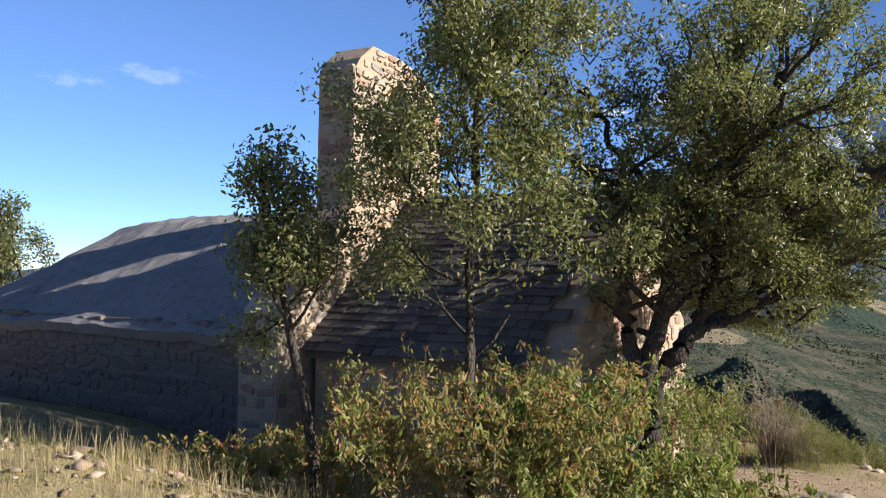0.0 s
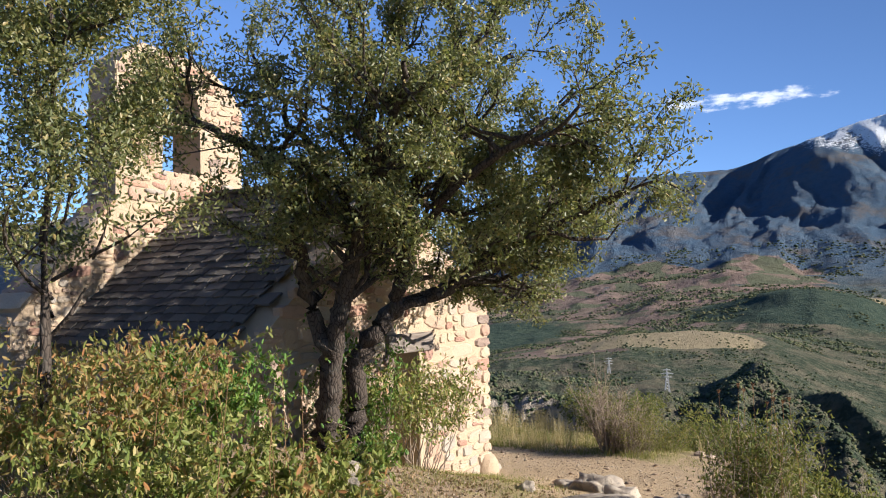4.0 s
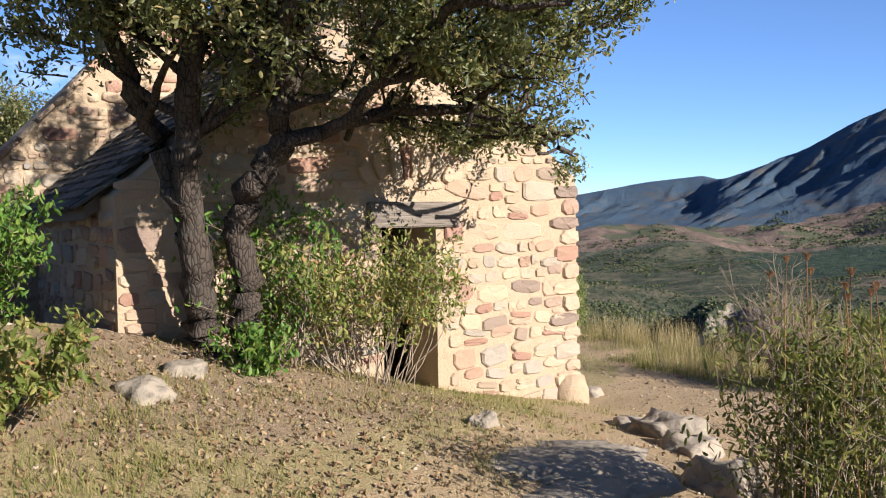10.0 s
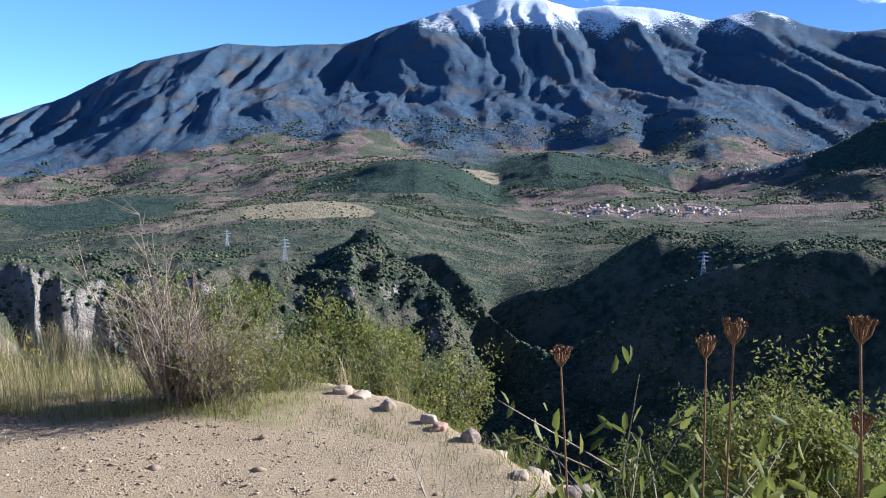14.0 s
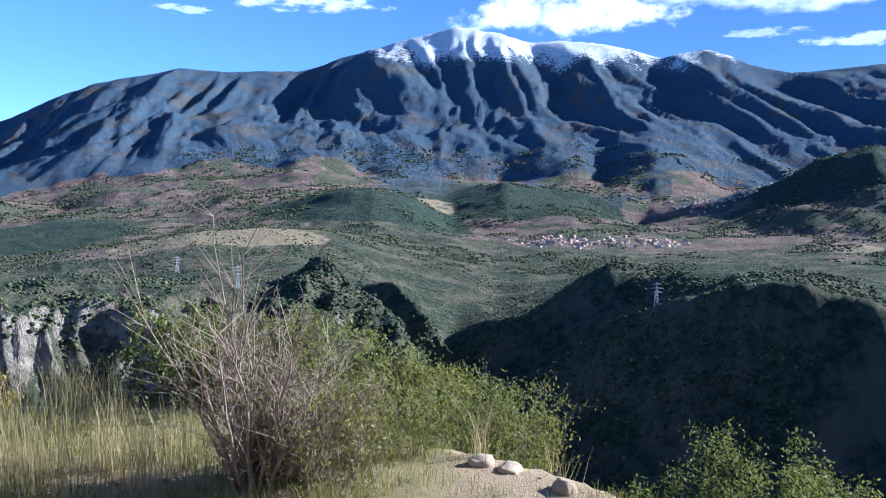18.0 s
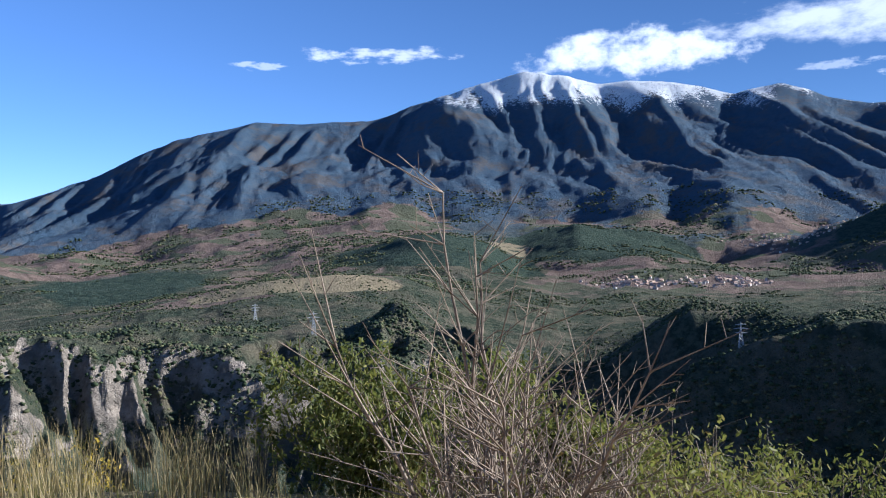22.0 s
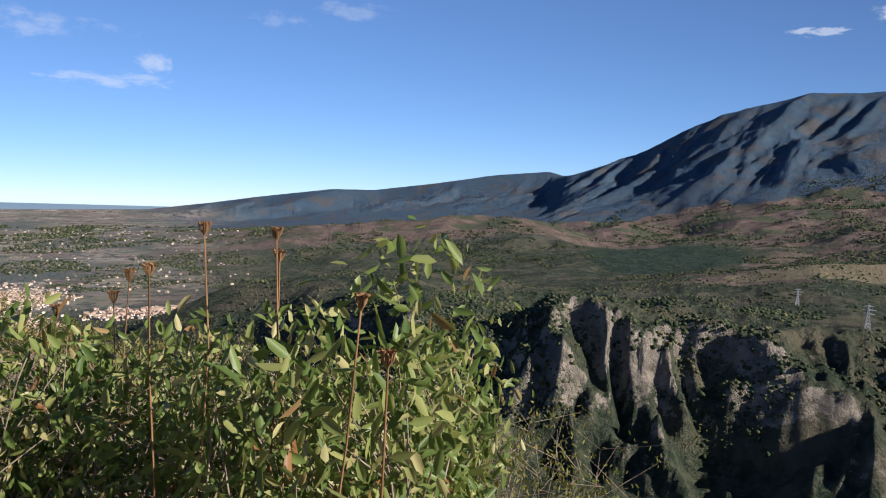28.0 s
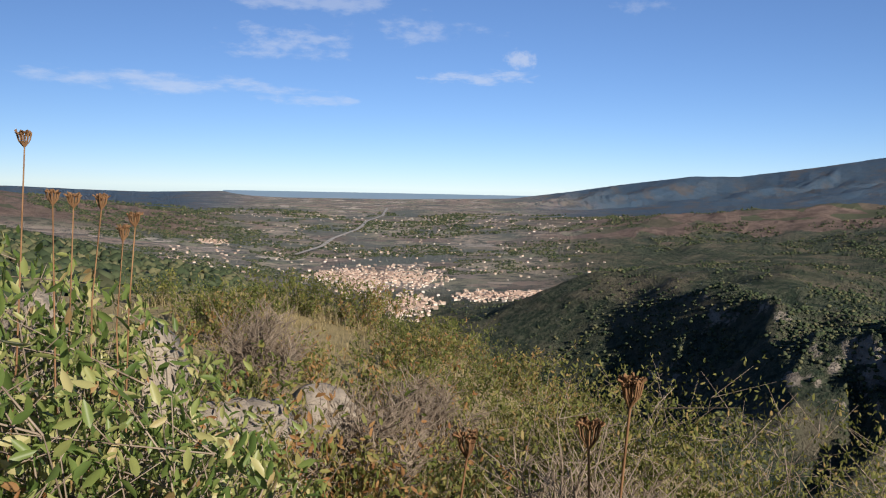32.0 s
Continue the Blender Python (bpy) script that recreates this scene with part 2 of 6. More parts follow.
oak_leaf_mat = material("holm_oak_leaf", leaf_build(((0.0, (0.07, 0.09, 0.036)), (0.5, (0.15, 0.165, 0.066)), (0.85, (0.255, 0.245, 0.105)), (1.0, (0.38, 0.29, 0.12))), 0.42, 0.45, 0.4))
bush_leaf_mat = material("laurel_leaf", leaf_build(((0.0, (0.10, 0.145, 0.03)), (0.45, (0.19, 0.225, 0.055)), (0.8, (0.32, 0.31, 0.10)), (0.93, (0.44, 0.36, 0.15)), (1.0, (0.36, 0.16, 0.06))), 0.5, 0.25, 0.4))
rust_leaf_mat = material("rusty_leaf", leaf_build(((0.0, (0.13, 0.17, 0.04)), (0.4, (0.27, 0.26, 0.08)), (0.65, (0.40, 0.31, 0.13)), (0.85, (0.42, 0.22, 0.09)), (1.0, (0.30, 0.13, 0.06))), 0.6, 0.2, 0.45))
bright_leaf_mat = material("bright_leaf", leaf_build(((0.0, (0.05, 0.12, 0.02)), (0.6, (0.10, 0.2, 0.03)), (1.0, (0.2, 0.26, 0.05))), 0.5, 0.3, 0.3))
box_leaf_mat = material("box_leaf", leaf_build(((0.0, (0.07, 0.09, 0.025)), (0.6, (0.14, 0.155, 0.045)), (1.0, (0.25, 0.225, 0.065))), 0.6, 0.15, 0.3))
olive_leaf_mat = material("olive_leaf", leaf_build(((0.0, (0.10, 0.115, 0.03)), (0.5, (0.19, 0.19, 0.055)), (0.85, (0.28, 0.255, 0.085)), (1.0, (0.33, 0.22, 0.09))), 0.6, 0.15, 0.35))
laurel_mat = material("glossy_leaf", leaf_build(((0.0, (0.09, 0.145, 0.035)), (0.45, (0.19, 0.25, 0.065)), (0.8, (0.36, 0.37, 0.13)), (0.95, (0.52, 0.47, 0.22)), (1.0, (0.30, 0.13, 0.05))), 0.42, 0.35, 0.35))
yellow_leaf_mat = material("yellow_leaf", leaf_build(((0.0, (0.35, 0.25, 0.03)), (0.6, (0.5, 0.36, 0.04)), (1.0, (0.22, 0.2, 0.04))), 0.6, 0.2, 0.3))
litter_mat = material("leaf_litter", leaf_build(((0.0, (0.14, 0.085, 0.05)), (0.5, (0.26, 0.17, 0.10)), (0.8, (0.38, 0.28, 0.17)), (1.0, (0.20, 0.18, 0.07))), 0.8, 0.15, 0.15))
grass_mat = material("dry_grass", leaf_build(((0.0, (0.30, 0.23, 0.11)), (0.6, (0.46, 0.37, 0.20)), (1.0, (0.58, 0.48, 0.28))), 0.8, 0.15, 0.3))
green_grass_mat = material("short_grass", leaf_build(((0.0, (0.10, 0.13, 0.03)), (0.5, (0.20, 0.21, 0.06)), (0.8, (0.32, 0.27, 0.11)), (1.0, (0.40, 0.32, 0.16))), 0.8, 0.15, 0.3))


def twig_build(n):
    n.color(n.ramp(n.noise(12, 4), (0.3, (0.15, 0.11, 0.08)), (0.7, (0.38, 0.31, 0.235))))
    n.bump(n.noise(60, 4), 0.4, 0.005)


twig_mat = material("bare_twig", twig_build, 0.85)
umbel_mat = material("dried_umbel", lambda n: n.color(n.ramp(n.noise(9, 4), (0.3, (0.15, 0.075, 0.035)), (0.7, (0.34, 0.20, 0.10)))), 0.8)


def rock_build(n):
    c = n.mix(n.noise(2.2, 6), (0.26, 0.22, 0.175), (0.43, 0.37, 0.295))
    c = n.mix(n.math("MULTIPLY", n.step(n.noise(11, 6), 0.52, 0.68), 0.7), c, (0.17, 0.15, 0.13))
    n.color(c)
    n.bump(n.math("ADD", n.noise(6, 8, 0.7), n.math("MULTIPLY", n.voro(9, "DISTANCE_TO_EDGE"), 0.5)), 0.8, 0.04)


rock_mat = material("limestone_rock", rock_build, 0.93)


def ground_build(n):
    gritty = n.noise(55, 5, 0.7)
    dirt = n.mix(n.noise(1.3, 6), (0.30, 0.22, 0.13), (0.42, 0.315, 0.19))
    dirt = n.mix(n.step(gritty, 0.48, 0.66), dirt, (0.48, 0.38, 0.25))
    dirt = n.mix(n.math("MULTIPLY", n.step(n.noise(21, 5), 0.55, 0.7), 0.7), dirt, (0.2, 0.14, 0.095))
    litter = n.mix(n.noise(17, 6, 0.7), (0.17, 0.125, 0.085), (0.38, 0.285, 0.19))
    turf = n.mix(n.noise(9, 6, 0.7), (0.19, 0.165, 0.07), (0.44, 0.35, 0.20))
    mask = n.node("ShaderNodeAttribute")
    mask.attribute_name = "cover"
    rgb = n.node("ShaderNodeSeparateColor")
    n.put(rgb.inputs[0], mask.outputs["Color"])
    blur = n.math("MULTIPLY", n.math("SUBTRACT", n.noise(2.6, 7, 0.7), 0.5), 1.5)
    c = n.mix(n.step(n.math("ADD", rgb.outputs[0], blur), 0.4, 0.6), turf, dirt)
    c = n.mix(n.step(n.math("ADD", rgb.outputs[1], blur), 0.4, 0.65), c, litter)
    n.color(c)
    n.bump(n.math("ADD", n.noise(30, 8, 0.75), n.math("MULTIPLY", n.voro(70), 0.4)), 0.8, 0.025)


ground_mat = material("stony_ground", ground_build, 0.97, 0.12)


def terrain_build(n):
    mask = n.node("ShaderNodeAttribute")
    mask.attribute_name = "cover"
    rgb = n.node("ShaderNodeSeparateColor")
    n.put(rgb.inputs[0], mask.outputs["Color"])
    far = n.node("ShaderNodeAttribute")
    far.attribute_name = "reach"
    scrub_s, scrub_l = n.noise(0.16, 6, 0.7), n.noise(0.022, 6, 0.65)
    # Wood here and brown below are cooled slightly to suggest haze.
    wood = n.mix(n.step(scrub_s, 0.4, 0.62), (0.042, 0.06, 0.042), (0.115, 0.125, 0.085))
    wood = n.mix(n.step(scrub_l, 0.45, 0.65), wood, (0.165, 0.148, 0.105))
    # Far wooded slopes: blue mixed into the base colour stands in for haze.
    hazed_pine = n.mix(n.step(n.noise(0.012, 6, 0.7), 0.35, 0.7), (0.078, 0.125, 0.19), (0.105, 0.13, 0.165))
    hazed_pine = n.mix(n.math("MULTIPLY", n.step(n.noise(0.045, 8, 0.75), 0.47, 0.6), 0.6), hazed_pine, (0.062, 0.10, 0.15))
    hazed_pine = n.mix(n.math("MULTIPLY", n.step(n.noise(0.006, 7, 0.7), 0.5, 0.64), 0.6), hazed_pine, (0.14, 0.12, 0.105))
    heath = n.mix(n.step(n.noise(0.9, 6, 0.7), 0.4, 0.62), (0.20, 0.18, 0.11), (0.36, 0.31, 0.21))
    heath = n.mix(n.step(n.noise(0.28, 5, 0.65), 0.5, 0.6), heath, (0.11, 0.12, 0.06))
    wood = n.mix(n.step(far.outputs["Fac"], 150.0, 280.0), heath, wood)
    # The haze-blue tone takes over with distance.
    wood = n.mix(n.step(far.outputs["Fac"], 1500.0, 3000.0), wood, hazed_pine)
    brown = n.mix(n.step(n.noise(0.03, 7, 0.7), 0.35, 0.65), (0.15, 0.115, 0.10), (0.27, 0.20, 0.165))
    brown = n.mix(n.step(n.voro(0.016, "F1", 1), 0.5, 0.7), brown, (0.12, 0.13, 0.085))
    flat = n.node("ShaderNodeAttribute")
    flat.attribute_name = "plain"
    cell = n.voro(0.014, "F1", 1)
    fields = n.ramp(n.node("ShaderNodeSeparateColor", Color=cell).outputs[0], (0.0, (0.24, 0.20, 0.18)), (0.3, (0.40, 0.31, 0.265)), (0.55, (0.28, 0.29, 0.21)), (0.75, (0.50, 0.42, 0.345)), (0.9, (0.30, 0.26, 0.24)), (1.0, (0.66, 0.58, 0.5)))
    fields = n.mix(n.step(n.noise(0.03, 7, 0.75), 0.48, 0.6), fields, (0.12, 0.13, 0.12))
    fields = n.mix(n.step(n.noise(0.0035, 5, 0.6), 0.5, 0.65), fields, (0.17, 0.185, 0.17))
    crag = n.mix(n.step(n.noise(0.12, 7, 0.7), 0.35, 0.65), (0.22, 0.195, 0.165), (0.48, 0.415, 0.345))
    snow = n.mix(n.noise(0.01, 5), (0.75, 0.8, 0.86), (0.86, 0.88, 0.9))
    c = n.mix(n.step(n.math("ADD", rgb.outputs[1], n.math("MULTIPLY", n.math("SUBTRACT", n.noise(0.006, 7, 0.65), 0.5), 2.2)), 0.42, 0.56), wood, brown)
    woods = n.node("ShaderNodeAttribute")
    woods.attribute_name = "pinewood"
    firs = n.mix(n.step(n.noise(0.09, 6, 0.7), 0.38, 0.62), (0.035, 0.058, 0.048), (0.075, 0.098, 0.07))
    c = n.mix(n.step(n.math("ADD", woods.outputs["Fac"], n.math("MULTIPLY", n.math("SUBTRACT", n.noise(0.01, 6, 0.65), 0.5), 0.8)), 0.42, 0.54), c, firs)
    open_grass = n.node("ShaderNodeAttribute")
    open_grass.attribute_name = "meadow"
    strips = n.mix(n.noise(0.05, 6, 0.7), (0.27, 0.225, 0.14), (0.38, 0.32, 0.21))
    c = n.mix(n.step(n.math("ADD", open_grass.outputs["Fac"], n.math("MULTIPLY", n.math("SUBTRACT", n.noise(0.025, 6, 0.65), 0.5), 1.1)), 0.45, 0.58), c, strips)
    c = n.mix(flat.outputs["Fac"], c, fields)
    c = n.mix(n.step(n.math("ADD", rgb.outputs[0], n.math("MULTIPLY", n.math("SUBTRACT", n.noise(0.15, 8, 0.75), 0.5), 2.4)), 0.42, 0.66), c, crag)
    snow_edge = n.step(n.math("ADD", rgb.outputs[2], n.math("MULTIPLY", n.math("SUBTRACT", n.noise(0.07, 8, 0.8), 0.5), 4.0)), 0.45, 0.7)
    c = n.mix(n.math("MULTIPLY", snow_edge, n.step(rgb.outputs[2], 0.03, 0.15)), c, snow)
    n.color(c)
    n.bump(n.math("ADD", scrub_s, n.math("MULTIPLY", n.noise(0.02, 9, 0.74), 4.5)), 0.8, 6.0)


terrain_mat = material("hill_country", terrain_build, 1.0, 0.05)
clump_mat = material("scrub_clump", lambda n: n.color(n.ramp(n.island(), (0.0, (0.035, 0.052, 0.028)), (0.6, (0.07, 0.088, 0.045)), (1.0, (0.15, 0.142, 0.075)))), 0.95, 0.1)
house_mat = material("plaster_house", lambda n: n.color(n.ramp(n.island(), (0.0, (0.48, 0.38, 0.30)), (0.5, (0.62, 0.53, 0.44)), (1.0, (0.78, 0.72, 0.64)))), 0.9)
tile_mat = material("clay_roof", lambda n: n.color(n.ramp(n.island(), (0.0, (0.38, 0.26, 0.20)), (1.0, (0.56, 0.42, 0.33)))), 0.9)
water_mat = material("sea_water", lambda n: n.color(n.mix(n.noise(0.004, 4), (0.22, 0.32, 0.42), (0.30, 0.40, 0.48))), 0.6, 0.3)
steel_mat = material("galvanised_steel", lambda n: n.color(n.mix(n.noise(1.5, 3), (0.5, 0.5, 0.5), (0.62, 0.62, 0.62))), 0.55, 0.5)


# ---- building helpers ----
def mesh_of(name, verts, faces, mat=None, smooth=False):
    me = bpy.data.meshes.new(name)
    me.from_pydata(verts if isinstance(verts, list) else verts.tolist(), [], faces if isinstance(faces, list) else faces.tolist())
    if mat:
        me.materials.append(mat)
    if smooth:
        me.polygons.foreach_set("use_smooth", [True] * len(me.polygons))
    return me


def quick_mesh(name, verts, faces, mat=None, smooth=False):
    """A mesh from arrays; all faces have the same number of corners."""
    me = bpy.data.meshes.new(name)
    v, q = np.asarray(verts, np.float32), np.asarray(faces, np.int32)
    me.vertices.add(len(v))
    me.vertices.foreach_set("co", v.ravel())
    me.loops.add(q.size)
    me.loops.foreach_set("vertex_index", q.ravel())
    me.polygons.add(len(q))
    me.polygons.foreach_set("loop_start", np.arange(0, q.size, q.shape[1], dtype=np.int32))
    me.update(calc_edges=True)
    if smooth:
        me.polygons.foreach_set("use_smooth", np.ones(len(q), bool))
    if mat:
        me.materials.append(mat)
    return me


def part(name, bm, mat, parent, label=""):
    """One mesh object under a thing or a part, from a bmesh or a mesh."""
    if isinstance(bm, bmesh.types.BMesh):
        me = bpy.data.meshes.new(name)
        bm.to_mesh(me)
        bm.free()
        me.materials.append(mat)
    else:
        me = bm
    ob = new(name, me)
    ob.parent = parent
    if label:
        tagged(ob, label)
    return ob


def hashed(ix, iy, seed):
    h = (ix.astype(np.int64) * 374761393 + iy.astype(np.int64) * 668265263 + seed * 2147483) & 0xFFFFFFFF
    h = ((h ^ (h >> 13)) * 1274126177) & 0xFFFFFFFF
    return ((h ^ (h >> 16)) & 0xFFFF) / 65535.0


def vnoise(x, y, seed=0):
    x, y = np.asarray(x, float), np.asarray(y, float)
    ix, iy = np.floor(x), np.floor(y)
    u, v = x - ix, y - iy
    u, v = u * u * (3 - 2 * u), v * v * (3 - 2 * v)
    a, b = hashed(ix, iy, seed), hashed(ix + 1, iy, seed)
    c, d = hashed(ix, iy + 1, seed), hashed(ix + 1, iy + 1, seed)
    return (a + (b - a) * u) * (1 - v) + (c + (d - c) * u) * v


def fbm(x, y, octaves=5, seed=0, gain=0.5):
    out, amp, total = 0.0, 1.0, 0.0
    for k in range(octaves):
        out = out + amp * vnoise(x * 2**k, y * 2**k, seed + k)
        total += amp
        amp *= gain
    return out / total


def ridged(x, y, octaves=5, seed=0, gain=0.5):
    out, amp, total = 0.0, 1.0, 0.0
    for k in range(octaves):
        out = out + amp * (1 - np.abs(2 * vnoise(x * 2**k, y * 2**k, seed + k) - 1))
        total += amp
        amp *= gain
    return out / total


def smooth(x, a, b):
    t = np.clip((np.asarray(x, float) - a) / (b - a), 0, 1)
    return t * t * (3 - 2 * t)


# ---- the lie of the land ----
EDGE = ((-18.0, 5.6), (-9.0, 4.5), (-4.5, 4.55), (-1.5, 4.8), (0.5, 4.7), (3.05, 3.15), (4.7, 0.3), (6.6, -3.0), (9.5, -8.0), (14.0, -16.0), (20.0, -28.0))


def edge_distance(x, y):
    """How far a place lies beyond the brink of the hilltop (negative on the hilltop)."""
    best = np.full(np.shape(x), 1e9)
    side = np.zeros(np.shape(x))
    for (ax, ay), (bx, by) in zip(EDGE, EDGE[1:]):
        dx, dy = bx - ax, by - ay
        t = np.clip(((x - ax) * dx + (y - ay) * dy) / (dx * dx + dy * dy), 0, 1)
        d = np.hypot(x - ax - t * dx, y - ay - t * dy)
        s = -np.sign(dx * (y - ay) - dy * (x - ax))
        near = d < best
        best, side = np.where(near, d, best), np.where(near, -s, side)
    return best * side


def ground_height(x, y):
    x, y = np.asarray(x, float), np.asarray(y, float)
    yy = np.clip(-y, 0, 24)
    z = 0.03 + 0.14 * yy - 0.06 * np.clip(x - 2, 0, 12) * smooth(-y, 0, 4)
    z = z + 0.55 * np.exp(-((x + 0.4) ** 2 / 3.2 + (y + 5.4) ** 2 / 7.0))
    z = z + 0.6 * np.exp(-((x + 2.2) ** 2 / 5.0 + (y + 9.7) ** 2 / 2.4))
    z = z + 0.5 * smooth(-x, 2.0, 7.0) * smooth(-y, 4.0, 6.0)
    z = z + 0.19 * np.exp(-((x - 1.9) ** 2 / 4.0 + (y + 3.7) ** 2 / 4.5))
    z = z - 0.10 * smooth(y, 0.5, 3.0)
    z = z + 0.10 * (fbm(x * 0.5, y * 0.5, 4, 3) - 0.5) + 0.05 * (fbm(x * 2.5, y * 2.5, 3, 9) - 0.5)
    d = np.clip(edge_distance(x, y), 0, 60)
    left = smooth(-x, 8.0, 14.0)
    drop = 0.6 * smooth(x, 1.6, 2.6) * (1 - smooth(x, 5.5, 6.5))
    return z - (0.28 + drop + (0.5 - 0.5 * drop) * smooth(d, 0, 5)) * d * (1 - 0.45 * left)


def ground_z(x, y):
    return float(ground_height(np.array([x]), np.array([y]))[0])


def along(az, *pairs):
    """A smooth run of values over the bearing, from pairs of bearing and value."""
    p = sorted(pairs)
    fine_az = np.arange(-60.0, 330.0, 0.1)
    run = np.interp(fine_az, [a for a, _ in p], [v for _, v in p])
    run = np.convolve(np.pad(run, 5, "edge"), np.hanning(13)[1:-1] / np.hanning(13).sum(), "valid")
    return np.interp(az, fine_az, run)


